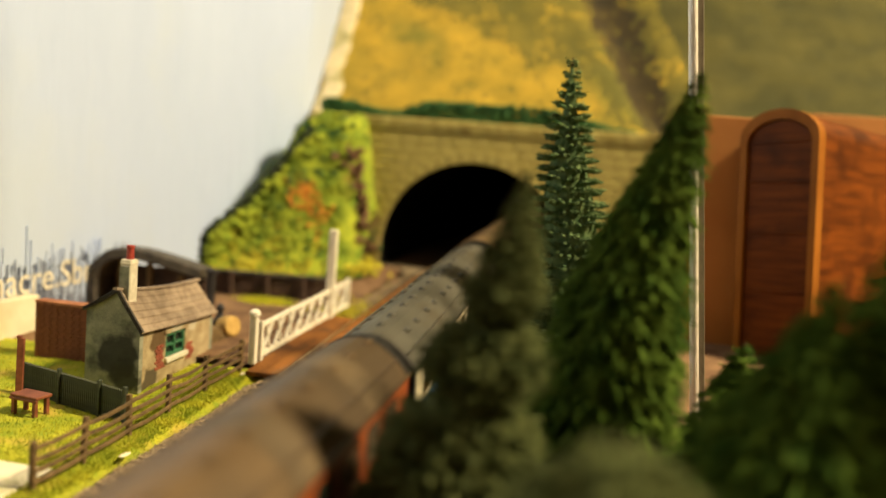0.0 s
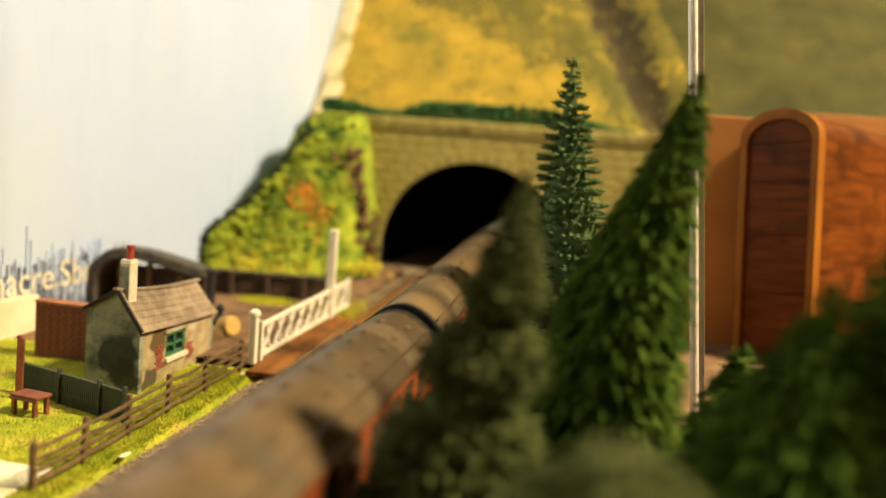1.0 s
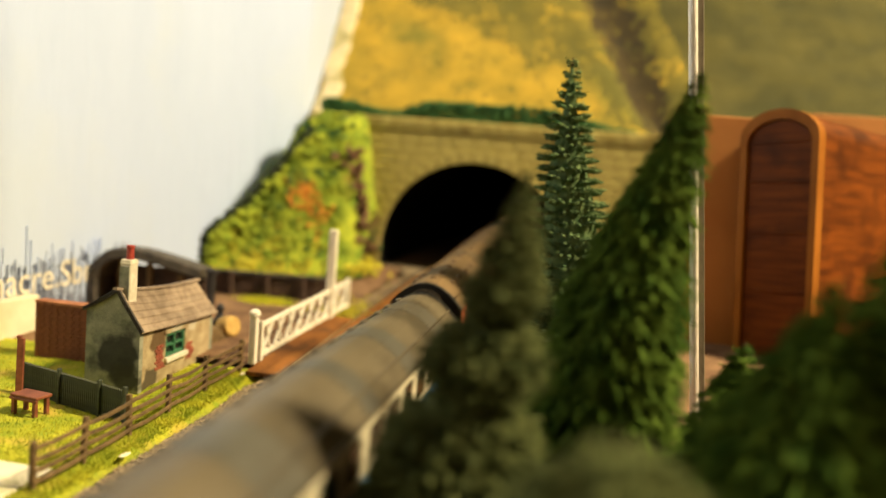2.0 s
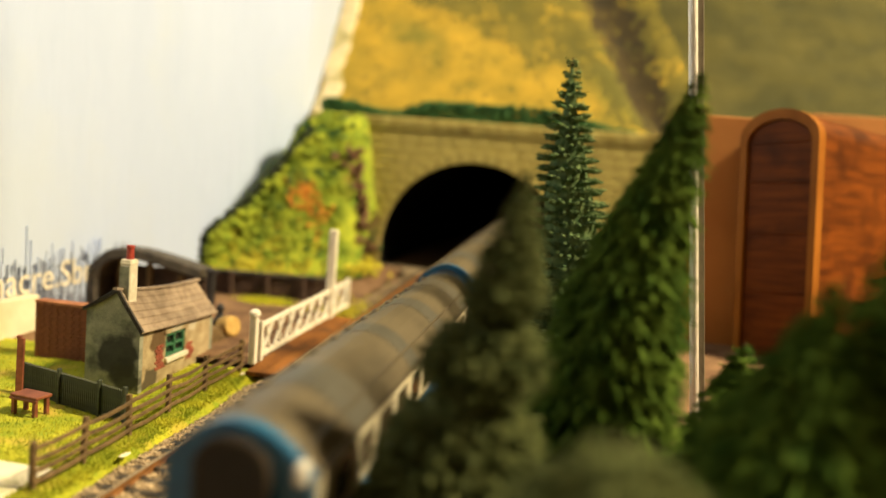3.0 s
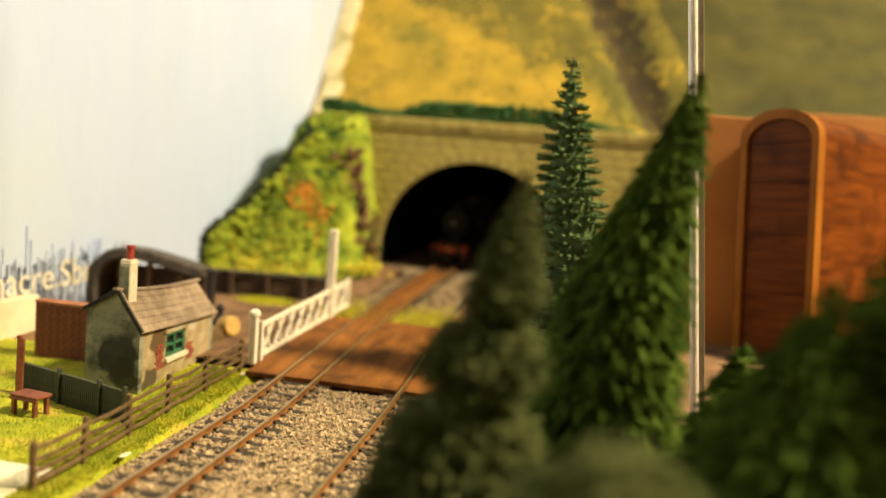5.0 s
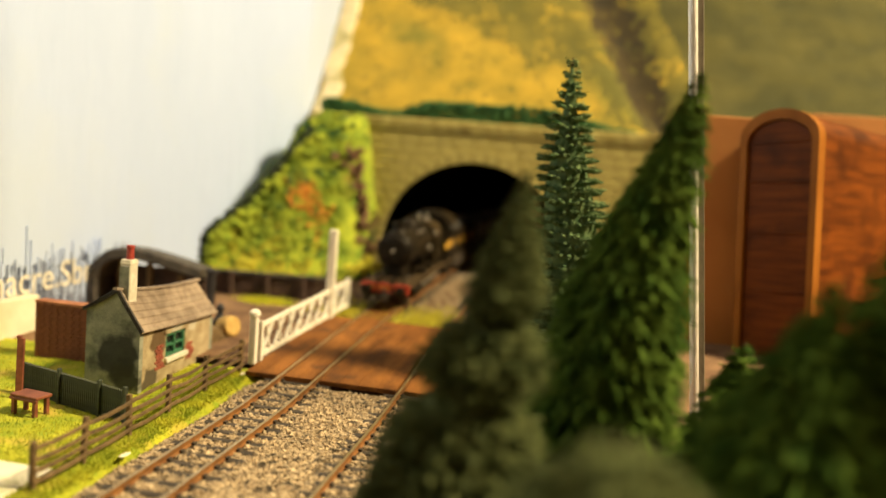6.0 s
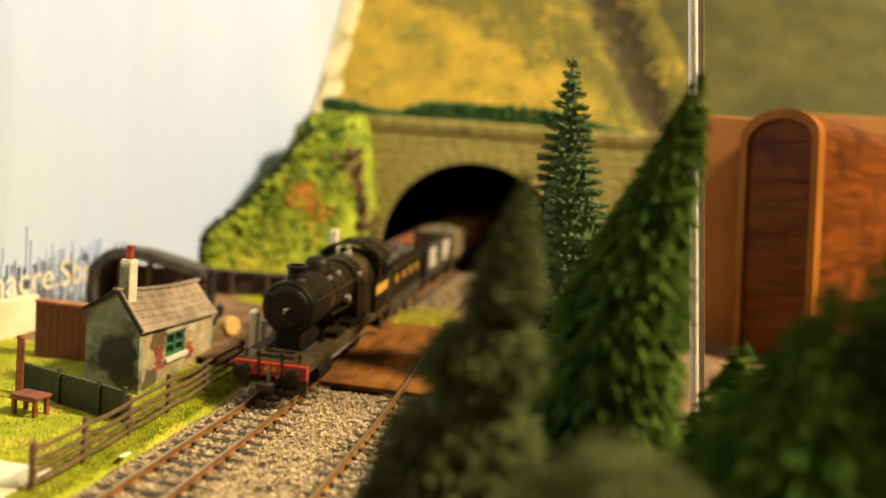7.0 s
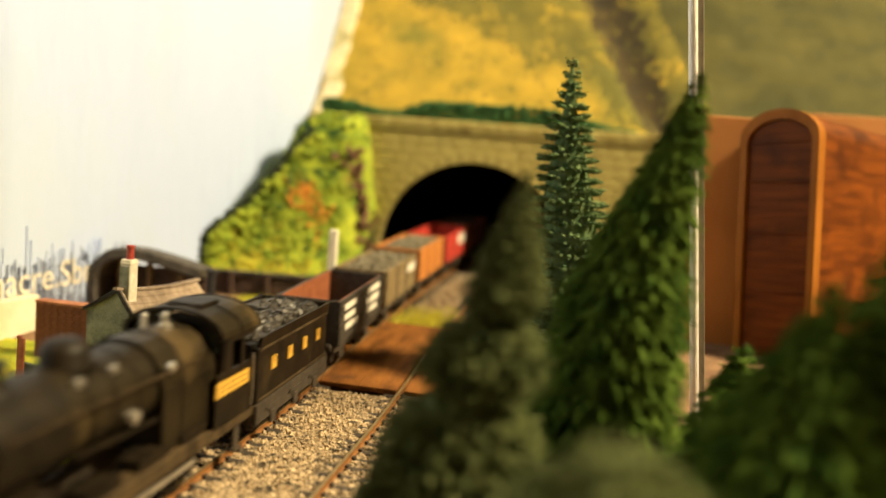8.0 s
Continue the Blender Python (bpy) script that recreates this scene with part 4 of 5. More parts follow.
part("body", prism(arched(42, 151, -8), 3, 190), TEAK, bx)
part("end_panel", prism(arched(35, 146, -8), -0.5, 3.2), TEAK, bx, "recessed dark brown end panel")
bm = bmesh.new()
o, i_ = arched(43.5, 152.5, -8), arched(36, 147, -8)
vo = [[bm.verts.new((x, y, z)) for x, z in pts] for pts, y in ((o, -3), (i_, -3), (o, 5), (i_, 5))]
for k in range(len(o) - 1):
    for a, b in ((0, 1), (2, 0), (1, 3)):
        bm.faces.new((vo[a][k], vo[a][k + 1], vo[b][k + 1], vo[b][k]))
part("rim", bm, TEAKEDGE, bx, "lighter worn wooden rim")
for z in (20, 52, 84, 112, 134):
    part("rail", B((-17, -1.4, z, 17, 0.2, z + 1.2), bevel=0.2), TEAK, bx)


# ---------------------------------------------------------------- trees
def fir(label, base, profile, material, seed, tier, sprig=1.5, reach=9.0, droop=0.15, bits=4, leaf=0.8):
    """A bottle-brush fir: profile of (height, radius, sideways drift), tiers of lumpy sprigs with needles, dark gaps between heavy tiers."""
    rnd = random.Random(seed)
    tree = thing("fir_tree", label, "tree", P(*base), group="bottle-brush fir trees")
    zs = [p[0] for p in profile]

    def at(z):
        return np.interp(z, zs, [p[1] for p in profile]), np.interp(z, zs, [p[2] for p in profile])

    bm = bmesh.new()
    core = bmesh.new()
    rings, inner = [], []
    for k in range(19):
        z = zs[-1] * k / 18
        R, cx = at(z)
        rings.append([bm.verts.new((cx + (1.9 - 1.6 * k / 18) * math.cos(a * 1.0472), (1.9 - 1.6 * k / 18) * math.sin(a * 1.0472), z)) for a in range(6)])
        if k:
            inner.append([core.verts.new((cx + q * math.cos(a * 0.5236), q * math.sin(a * 0.5236), z * 0.97 + rnd.uniform(-1, 1))) for a in range(12) for q in (max(R - reach * 0.62, R * 0.42) * rnd.uniform(0.85, 1.0) + 0.2,)])
    for grid, b in ((rings, bm), (inner, core)):
        n = len(grid[0])
        for u, v in zip(grid, grid[1:]):
            for i in range(n):
                b.faces.new((u[i], u[(i + 1) % n], v[(i + 1) % n], v[i]))
        b.faces.new(grid[0][::-1])
        b.faces.new(grid[-1])
    part("trunk", bm, BARK, tree)
    part("inner_foliage", core, material, tree)
    verts, faces = [], []
    z = max(zs[0], 2.0)
    while z < zs[-1] + 0.5:
        R, cx = at(z)
        R = R * (1 + 0.06 * rnd.uniform(-1, 1)) + 0.6
        n = max(5, int(2 * math.pi * R / (sprig * 1.5)))
        for k in range(n):
            a = 6.2832 * (k + rnd.random() * 0.9) / n
            out = Vector((math.cos(a), math.sin(a), 0))
            side = Vector((-out.y, out.x, 0))
            tip = R * rnd.uniform(0.80, 1.08)
            root = max(tip - reach, tip * 0.3)
            lift, th = rnd.uniform(-0.25, 0.25) * tier, sprig * rnd.uniform(0.75, 1.25)
            ring = []
            for g, q in ((0.0, 0.5), (0.45, 1.0), (0.8, 0.85)):
                c = Vector((cx, 0, z + lift - droop * (tip - root) * g * g)) + out * (root + (tip - root) * g)
                ring.append(len(verts))
                for m in range(5):
                    b = m * 1.2566 + g
                    verts.append(c + (side * math.cos(b) + Vector((0, 0, 1)) * math.sin(b) * 0.75) * th * q * 0.62 * rnd.uniform(0.7, 1.25))
            verts.append(Vector((cx, 0, z + lift - droop * (tip - root))) + out * tip)
            e = len(verts) - 1
            for u, v in zip(ring, ring[1:]):
                for m in range(5):
                    faces.append((u + m, u + (m + 1) % 5, v + (m + 1) % 5, v + m))
            for m in range(5):
                faces.append((ring[-1] + m, ring[-1] + (m + 1) % 5, e))
            for _ in range(bits):
                g = rnd.uniform(0.35, 1.02)
                c = Vector((cx, 0, z + lift - droop * (tip - root) * g * g)) + out * (root + (tip - root) * g) + side * rnd.uniform(-1, 1) * th * 0.6 + Vector((0, 0, rnd.uniform(-0.4, 0.8) * th))
                d = (out + side * rnd.uniform(-.9, .9) + Vector((0, 0, rnd.uniform(-.5, .7)))).normalized()
                w = d.cross(Vector((0, 0, 1))).normalized()
                b, l = len(verts), leaf * rnd.uniform(0.7, 1.5)
                verts += [c - d * l * .6, c + w * l * .38, c - w * l * .38 + Vector((0, 0, l * .2)), c + d * l]
                faces += [(b, b + 1, b + 2), (b + 3, b + 2, b + 1), (b, b + 2, b + 3), (b, b + 3, b + 1)]
        z += tier * rnd.uniform(0.88, 1.12)
    me = bpy.data.meshes.new("crown")
    me.from_pydata([tuple(v * MM) for v in verts], [], faces)
    me.materials.append(material)
    ob = new("crown", me)
    ob.parent = tree
    return tree


def cone(h, r, lean=0.0, power=0.8):
    """A plain tapering outline."""
    return [(h * k / 8, r * (1 - k / 8) ** power, lean * (k / 8) ** 2) for k in range(9)]


fir("sharp blue-green bottle-brush fir with clear tiers", (121, 380, 6), [(0, 25, 0), (40, 22.5, -1), (76, 20, -2.5), (106, 15.5, -7), (136, 8, -8), (150, 3.6, -9), (156, 1.4, -9)], FIRBLUE, 1, 5.0, 2.0, 9, -0.06, 5, 1.1)
fir("tall deep green dense fir leaning towards the metal strip", (135, 216, -2), [(0, 25, -4), (45, 21.5, -1.5), (75, 17.5, 1), (100, 12, 6.5), (115, 8.2, 11), (128, 4.0, 14), (136, 0.8, 15)], FIRGREEN, 2, 2.3, 1.15, 7, 0.55, 5, 1.0)
fir("olive-grey fir with heavy tiers close beside the line", (101, 170, -6), [(0, 24, -1.5), (19.8, 22.9, -2.0), (31.7, 21.7, -2.0), (45.2, 18.7, -1.1), (56.3, 15.3, 0.6), (58.0, 9.3, 2.3), (60.1, 9.3, 2.3), (61.8, 14.4, 2.7), (69.1, 14.0, 3.2), (75.0, 11.5, 4.0), (76.7, 7.2, 4.8), (79.2, 7.2, 5.7), (81.0, 10.2, 6.1), (87.8, 8.3, 7.0), (98.0, 5.1, 8.2), (109.8, 0.5, 9.1)], FIROLIVE, 3, 1.7, 1.2, 5.2, 0.10, 4, 0.7)
fir("broad dark green fir standing before the brown box", (174, 168, -6), [(0, 34, 0), (30, 31, 0), (56, 24, -1), (74, 14, -1), (84, 7, 0), (92, 1, 0)], FIRGREEN, 5, 2.8, 1.4, 9, 0.3, 4, 1.2)
fir("dark green fir at the edge of the layout", (208, 176, -6), [(0, 40, 0), (60, 32, 0), (90, 25, 0), (110, 17, 0), (136, 1, 0)], FIRGREEN, 6, 2.8, 1.4, 9, 0.3, 4, 1.2)
fir("small olive fir among taller firs", (131, 110, -14), [(0, 30, 0), (50, 26, 0), (66, 20, 0), (76, 12, 0), (82, 2, 0)], FIROLIVE, 7, 3.0, 1.5, 8, 0.2, 4, 1.1)
fir("small dark green fir among taller firs", (176, 118, -14), cone(76, 29, 3, 0.62), FIRGREEN, 8, 3.6, 1.9, 8, 0.25, 4, 1.1)
fir("short green fir between two tall ones", (122, 252, 2), cone(52, 24, 0, 0.7), FIRGREEN, 9, 3.2, 1.6, 8, 0.25, 4, 1.0)
fir("short dark fir at the foot of the metal strip", (164, 200, -6), cone(56, 30, 0, 0.62), FIRGREEN, 10, 3.3, 1.8, 9, 0.25, 4, 1.1)
fir("small deep green fir near the brown box", (196, 262, 2), cone(58, 30, 0, 0.6), FIRGREEN, 11, 3.3, 1.7, 9, 0.25, 4, 1.1)
fir("narrow green fir at the foot of the brown box", (173, 236, 0), [(0, 22, 0), (30, 17, 0), (46, 10, 0), (60, 1, 0)], FIRGREEN, 12, 2.8, 1.4, 8, 0.25, 4, 1.0)


# ---------------------------------------------------------------- rolling stock
def wheel_mesh(r):
    return lathe([(r * .25, -1.5), (r * .82, -1.4), (r * .82, -0.9), (r, -0.8), (r, 0.9), (r * 1.09, 1.0), (r * 1.09, 1.5), (r * .25, 1.6)], 16, axis="x")


def side_outline(w, z0, z1):
    h = w / 2
    return [(-h + 1.3, z0), (-h, z0 + 11), (-h + 0.5, z1), (h - 0.5, z1), (h, z0 + 11), (h - 1.3, z0)]


def roof_outline(w, z1, top, n=14):
    h = w / 2 - 0.3
    return [(h * math.cos(a * math.pi / n), z1 + (top - z1) * math.sin(a * math.pi / n) ** 2) for a in range(n + 1)]


def bogie(parent, y, material):
    b = part("bogie", B((-12.5, y - 15, 4.2, -11, y + 15, 8.6), (11, y - 15, 4.2, 12.5, y + 15, 8.6), (-11, y - 3, 5, 11, y + 3, 11.5), (-13.4, y - 5, 3, -12.4, y + 5, 6.5), (12.4, y - 5, 3, 13.4, y + 5, 6.5)), material, parent)
    for d in (-10.5, 10.5):
        for s in (-1, 1):
            part("wheel", wheel_mesh(6.0), BOGIE, b, at=P(s * 8.6, y + d, 6.0, 0, 0, 0 if s < 0 else 180))


def coach(label, length, side, upper, roof, end, vents, rear_end=None):
    """A bogie coach, rails at z = 0, centred on its length."""
    c = thing("railway_coach", label, "railway coach", group="passenger coaches")
    L, w, z0, z1, top = length / 2, 33.6, 12.5, 38.7, 49.4
    h = w / 2 - 0.25
    body = part("body", prism(side_outline(w, z0, z1), -L + 1, L - 1), side, c)
    for s in (-1, 1):
        part("window_band", B((s * h - .3, -L + 2, 24.5, s * h + .28, L - 2, 38.6)), upper, body)
        y = -L + 14
        while y < L - 20:
            part("window", B((s * h - .4, y, 26.8, s * h + .45, y + 12.5, 36.4), bevel=0.3), DARKGLASS, body)
            y += 19.5
    rf = part("roof", prism(roof_outline(w, z1, top), -L, L), roof, c)
    for s in (-1, 1):
        part("gutter", B((s * h - .5, -L, z1 - .4, s * h + .4, L, z1 + .5)), roof, rf)
        part("rain_strip", beams(((s * 13, -L + 4, 43.7), (s * 13, L - 4, 43.7), 0.7, 0.6)), roof, rf)
        e = prism([(x * 1.005, z) for x, z in side_outline(w, z0, z1)], s * L - (1.6 if s > 0 else 0), s * L + (0 if s > 0 else 1.6))
        part("end_panel", e, rear_end if s < 0 and rear_end else end, body)
        cap = prism([(x * 1.02, z + .3) for x, z in roof_outline(w, z1, top)], s * L - (2.6 if s > 0 else 0.6), s * L + (0.6 if s > 0 else 2.6))
        part("roof_end", cap, rear_end if s < 0 and rear_end else end, rf)
        g = part("gangway", prism([(7.6, 13.5)] + [(7.6 * math.cos(a * math.pi / 10), 40 + 6 * math.sin(a * math.pi / 10)) for a in range(11)] + [(-7.6, 13.5)], s * L - 1, s * (L + 3.4)), GANGWAY, c, "black corridor connection")
        part("gangway_rim", prism([(8.4 * math.cos(a * math.pi / 10), 40 + 7.2 * math.sin(a * math.pi / 10)) for a in range(11)] + [(-8.4, 13.5), (-7.4, 13.5)] + [(7.4 * math.cos(a * math.pi / 10), 40 + 6.2 * math.sin(a * math.pi / 10)) for a in range(10, -1, -1)] + [(7.4, 13.5), (8.4, 13.5)], s * (L + 2.4), s * (L + 3.7)), BOGIE, g)
        for q in (-11.5, 11.5):
            part("buffer", lathe([(1.4, 0), (1.4, s * 3), (2.8, s * 3.2), (2.8, s * 4.2)], 12, axis="y", centre=(q, s * L, 13.8)), BOGIE, c)
    part("underframe", B((-15, -L + 2, 10.5, 15, L - 2, 12.6), (-13, -18, 5.5, 13, 22, 10.6)), BOGIE, c)
    for y in (-L + 44, L - 44):
        bogie(c, y, BOGIE)
    # Four darker bands across the roof, at set distances from the ends.
    if roof is not ROOFSLATE:
        for a, b in ((-L + 30, -L + 49), (-L + 92, -L + 104), (L - 96, L - 82), (L - 44, L - 28)):
            part("roof_panel", prism([(x * 1.004, z + 0.12) for x, z in roof_outline(w, z1, top)], a, b), ROOFBAND if roof is ROOFTAN else ROOFSLATE, rf, "darker band across the roof")
    vent = None
    y = -L + 16 + (40 if len(vents) == 2 else 0)
    k = 0
    while y < L - 12:
        k += 1
        for s in vents:
            zc = z1 + (top - z1) * (1 - (s / (w / 2 - 0.3)) ** 2)
            m = P(s, y + (6 if s > 0 else 0), zc - .15)
            if vent is None:
                vent = part("roof_vent", lathe([(1.7, 0), (1.5, 0.8), (0.9, 1.2), (0.3, 1.3)], 10), roof, rf, at=m)
            else:
                share(vent, rf, m)
        y += 15 if k % 2 else 19
    return c


coaches = [
    (615, coach("coach with a weathered tan roof and red sides", 236, MAROON, MAROON, ROOFTAN, GANGWAY, (-7, 7))),
    (365.5, coach("coach with dark grey roof and pale upper panels", 237, COACHBLUE, COACHCREAM, ROOFSLATE, GANGWAY, (-8, 0, 8))),
    (115, coach("red coach with a weathered tan roof", 239, MAROON, MAROON, ROOFTAN, GANGWAY, (-8, 4))),
    (-144, coach("red coach with a weathered tan roof", 245, MAROON, MAROON, ROOFTAN, GANGWAY, (-8, 0, 8))),
    (-399, coach("blue and pale grey coach with weathered grey roof", 234, COACHBLUE, COACHCREAM, ROOFGREY, GANGWAY, (-7,), COACHBLUE)),
    (-649, coach("blue and pale grey end coach with weathered grey roof", 239, COACHBLUE, COACHCREAM, ROOFGREY, COACHBLUE, (-7,), COACHBLUE)),
]
last = coaches[-1][1]
part("tail_lamp", lathe([(1.5, 0), (1.5, 3.6), (.7, 4.4)], 12, centre=(14.5, -120.7, 39)), LAMPWHITE, last, "small white tail lamp")

# locomotive: front buffer beam at y = 0, the rest behind it at greater y, rails at z = 0
CZ = 36.5
loco = thing("steam_locomotive", "weathered black steam locomotive with red buffer beam", "locomotive")
part("footplate", B((-16.3, 0, 15.2, 16.3, 14, 17.4), (-16.3, 14, 16.2, -10, 98, 17.6), (10, 14, 16.2, 16.3, 98, 17.6), (-16.3, 98, 14, 16.3, 132, 16.5), bevel=0.3), FOOTBROWN, loco)
beam_ = part("buffer_beam", B((-16.3, -1.2, 10.6, 16.3, 0.6, 16.6), bevel=0.2), BUFFRED, loco, "red front buffer beam")
for k in range(5):
    part("lettering_bar", B((-9.5 + k * 3.4, -1.45, 13.0, -7.8 + k * 3.4, -1.2, 14.8)), YELLOWPAINT, beam_)
for s in (-11.4, 11.4):
    part("buffer", lathe([(2.4, -1), (2.0, -5), (3.4, -5.3), (3.5, -6.6), (2.2, -7.1)], 16, axis="y", centre=(s, 0, 12.8)), BLACKPAINT, loco)
part("coupling", B((-2.4, -7, 6.5, 2.4, 2, 8.5), (-4, -7.5, 6, 4, -6.2, 9)), BOGIE, loco)
for k in range(3):
    part("coupling_link", lathe([(1.2, -0.5), (1.7, -0.5), (1.7, 0.5), (1.2, 0.5)], 12, axis="x", centre=(0, -3.4, 12.2 - 2.6 * k)), BOGIE, loco)
for s in (-1, 1):
    part("brake_pipe", lathe([(0.7, 8), (0.7, 19.5), (1.1, 20), (1.1, 21.5), (0.5, 22)], 8, centre=(s * 5.2, -1.8, 0)), BLACKPAINT, loco)
    part("lamp_iron", B((s * 12 - .5, 0.8, 17.2, s * 12 + .5, 1.4, 21)), BLACKPAINT, loco)
for s in (-13.5, 13.5):
    part("step", B((s - 2, 1, 3.5, s + 2, 3, 10)), BOGIE, loco)
lid = part("front_plate", B((-7.4, 4, 17.4, 7.4, 10, 17.9)), GANGWAY, loco, "dark well on the front platform")
part("well_rim", B((-8.6, 3, 17.4, 8.6, 4.4, 19.2), (-8.6, 9.6, 17.4, 8.6, 11, 19.2), (-8.6, 4.4, 17.4, -7.2, 9.6, 19.2), (7.2, 4.4, 17.4, 8.6, 9.6, 19.2), bevel=0.2), FOOTBROWN, lid)
part("saddle", B((-6.5, 17, 16, 6.5, 36, 28), bevel=1), BLACKPAINT, loco)
part("smokebox", lathe([(1, 13.4), (8.0, 13.7), (9.8, 14.6), (10.2, 15.2), (11.6, 15.3), (12.2, 16.0), (12.3, 17.2), (12.3, 38)], 40, axis="y", centre=(0, 0, CZ)), BLACKPAINT, loco)
part("door_handle", lathe([(0.4, 11.9), (0.8, 12.2), (0.8, 13.4)], 10, axis="y", centre=(0, 0, CZ)), STEEL, loco, "bright door handle")
part("dart_arm", beams(((0, 12.5, CZ), (1.8, 12.5, CZ + 1.0), 0.35, 0.35), ((0, 12.2, CZ), (-0.4, 12.2, CZ - 1.8), 0.35, 0.35)), STEEL, loco)
part("door_hinge", B((-8, 13.0, CZ + 4.6, 2, 13.9, CZ + 5.5), (-8, 13.0, CZ - 5.4, 2, 13.9, CZ - 4.5), (-9, 13.2, CZ - 6, -7.6, 14.6, CZ + 6)), BLACKPAINT, loco)
part("boiler", lathe([(11.7, 38), (11.7, 56), (11.9, 56.2), (11.9, 57), (12.1, 76)], 40, axis="y", centre=(0, 0, CZ)), BOILER, loco)
for y in (38.2, 47, 57, 67, 75.6):
    part("boiler_band", lathe([(12.25, y), (12.25, y + 0.9)], 40, axis="y", centre=(0, 0, CZ)), BLACKPAINT, loco)
part("firebox", prism([(-14, 18), (-13.6, 36), (-12.4, 42), (-9.6, 46.2), (-5.2, 48.8), (0, 49.6), (5.2, 48.8), (9.6, 46.2), (12.4, 42), (13.6, 36), (14, 18)], 76, 107), BOILER, loco)
part("firebox_band", prism([(-14.2, 18), (-13.8, 36), (-12.6, 42), (-9.8, 46.4), (-5.3, 49.1), (0, 49.9), (5.3, 49.1), (9.8, 46.4), (12.6, 42), (13.8, 36), (14.2, 18)], 86, 87.2), BLACKPAINT, loco)
part("chimney", lathe([(5.8, 47.4), (4.6, 49.2), (4.1, 51.4), (4.2, 52.8), (4.9, 53.2), (4.9, 54.4), (3.6, 54.6), (3.4, 51)], 20, centre=(0, 25, 0)), BLACKPAINT, loco)
part("dome", lathe([(7.4, 46), (6.3, 48.2), (6.0, 51.4), (5.3, 53.2), (3.4, 54.4), (1.0, 54.8)], 22, centre=(0, 52, 0)), BLACKPAINT, loco, smooth=True)
part("safety_valve", lathe([(2.2, 48.5), (2.0, 50.4), (1.1, 50.8), (1.1, 53), (1.4, 53.4), (0.6, 54)], 12, centre=(1.6, 96, 0)), STEEL, loco, "bright safety valve")
part("whistle", lathe([(0.9, 48.5), (0.9, 53), (.5, 53.6)], 10, centre=(-3.5, 93, 0)), STEEL, loco)
for y in (46, 60):
    part("lubricator", lathe([(1.2, 0), (1.2, 1.6), (.5, 2)], 10, centre=(8.2, y, 44.8)), STEEL, loco, "small bright fitting")
part("ejector_cap", lathe([(1.9, 0), (1.9, 2.2), (1.0, 2.6)], 12, axis="x", centre=(11.9, 62, 33)), STEEL, loco, "small bright fitting")
part("washout_plug", lathe([(1.5, 0), (1.5, 1.4), (0.8, 1.8)], 12, axis="x", centre=(12.6, 80, 42)), STEEL, loco, "small bright fitting")
for s in (-1, 1):
    rail = part("handrail", beams(((s * 12.6, 16, 40.5), (s * 13.8, 96, 41), 0.45, 0.45)), FOOTBROWN, loco)
    for y in (18, 37, 56, 75):
        part("handrail_knob", lathe([(0.7, -1.3), (0.7, 0.4)], 8, axis="x", centre=(s * 12.5, y, 40.6)) if s > 0 else lathe([(0.7, -0.4), (0.7, 1.3)], 8, axis="x", centre=(-12.5, y, 40.6)), BLACKPAINT, rail)
    part("feed_pipe", beams(((s * 11.6, 40, 29.5), (s * 12.4, 97, 27.5), 1.2, 1.2)), BLACKPAINT, loco)
    part("running_plate_valance", B((s * 16 - .5, 0.6, 13.4, s * 16 + .5, 132, 16.3)), FOOTBROWN, loco)
    for y in (48, 70, 92):
        part("splasher", prism([(s * 14.8, 17.4), (s * 14.8, 20.6), (s * 9.5, 20.6), (s * 9.5, 17.4)], y - 7, y + 7), BLACKPAINT, loco)
    part("cylinder", lathe([(5, 10), (5.4, 11), (5.4, 27), (5, 28)], 18, axis="y", centre=(s * 13.0, 0, 10.5)), BLACKPAINT, loco)
    part("coupling_rod", B((s * 13.3 - .5, 44, 8.2, s * 13.3 + .5, 96, 9.8)), STEEL, loco, "worn metal rod")
    part("connecting_rod", B((s * 14.2 - .4, 24, 9.4, s * 14.2 + .4, 72, 10.6)), STEEL, loco)
    part("cab_step", B((s * 15 - 2, 118, 4, s * 15 + 1.4, 124, 5), (s * 15 - 0.5, 119, 5, s * 15 + 0.5, 123, 14)), BOGIE, loco)
cab = part("cab", prism([(-16, 15), (-16, 45), (-11.4, 49.8), (0, 51.8), (11.4, 49.8), (16, 45), (16, 15)], 103, 104.6), BLACKPAINT, loco, at=P(0, 4, 0))
for s in (-1, 1):
    part("cab_side", B((s * 15.9 - .45, 98.6, 15, s * 15.9 + .45, 126, 34), (s * 15.9 - .45, 104.6, 43, s * 15.9 + .45, 126, 46), (s * 15.9 - .45, 104.6, 34, s * 15.9 + .45, 109, 43), (s * 15.9 - .45, 116, 34, s * 15.9 + .45, 118.4, 43)), BLACKPAINT, cab)
    part("cab_handrail", beams(((s * 16.9, 124.6, 18), (s * 16.9, 124.6, 36), 0.5, 0.5, (0, 1, 0))), STEEL, cab)
    part("cab_window", B((s * 10.6 - 3.4, 102.4, 40.5, s * 10.6 + 3.4, 103.2, 46.6), bevel=0.3), DARKGLASS, cab, "dark spectacle window")
panel = part("number_panel", B((16.3, 98.6, 26.6, 16.5, 122.4, 31.4)), YELLOWPAINT, cab, "yellow lettering bar on the cab")
for z in (27.9, 29.7):
    part("number_line", B((16.5, 99.6, z, 16.56, 121.4, z + .35)), WAGBLACK, panel)
roof_arc = [(17 * math.cos(a * math.pi / 14), 45.4 + 8.4 * math.sin(a * math.pi / 14)) for a in range(15)]
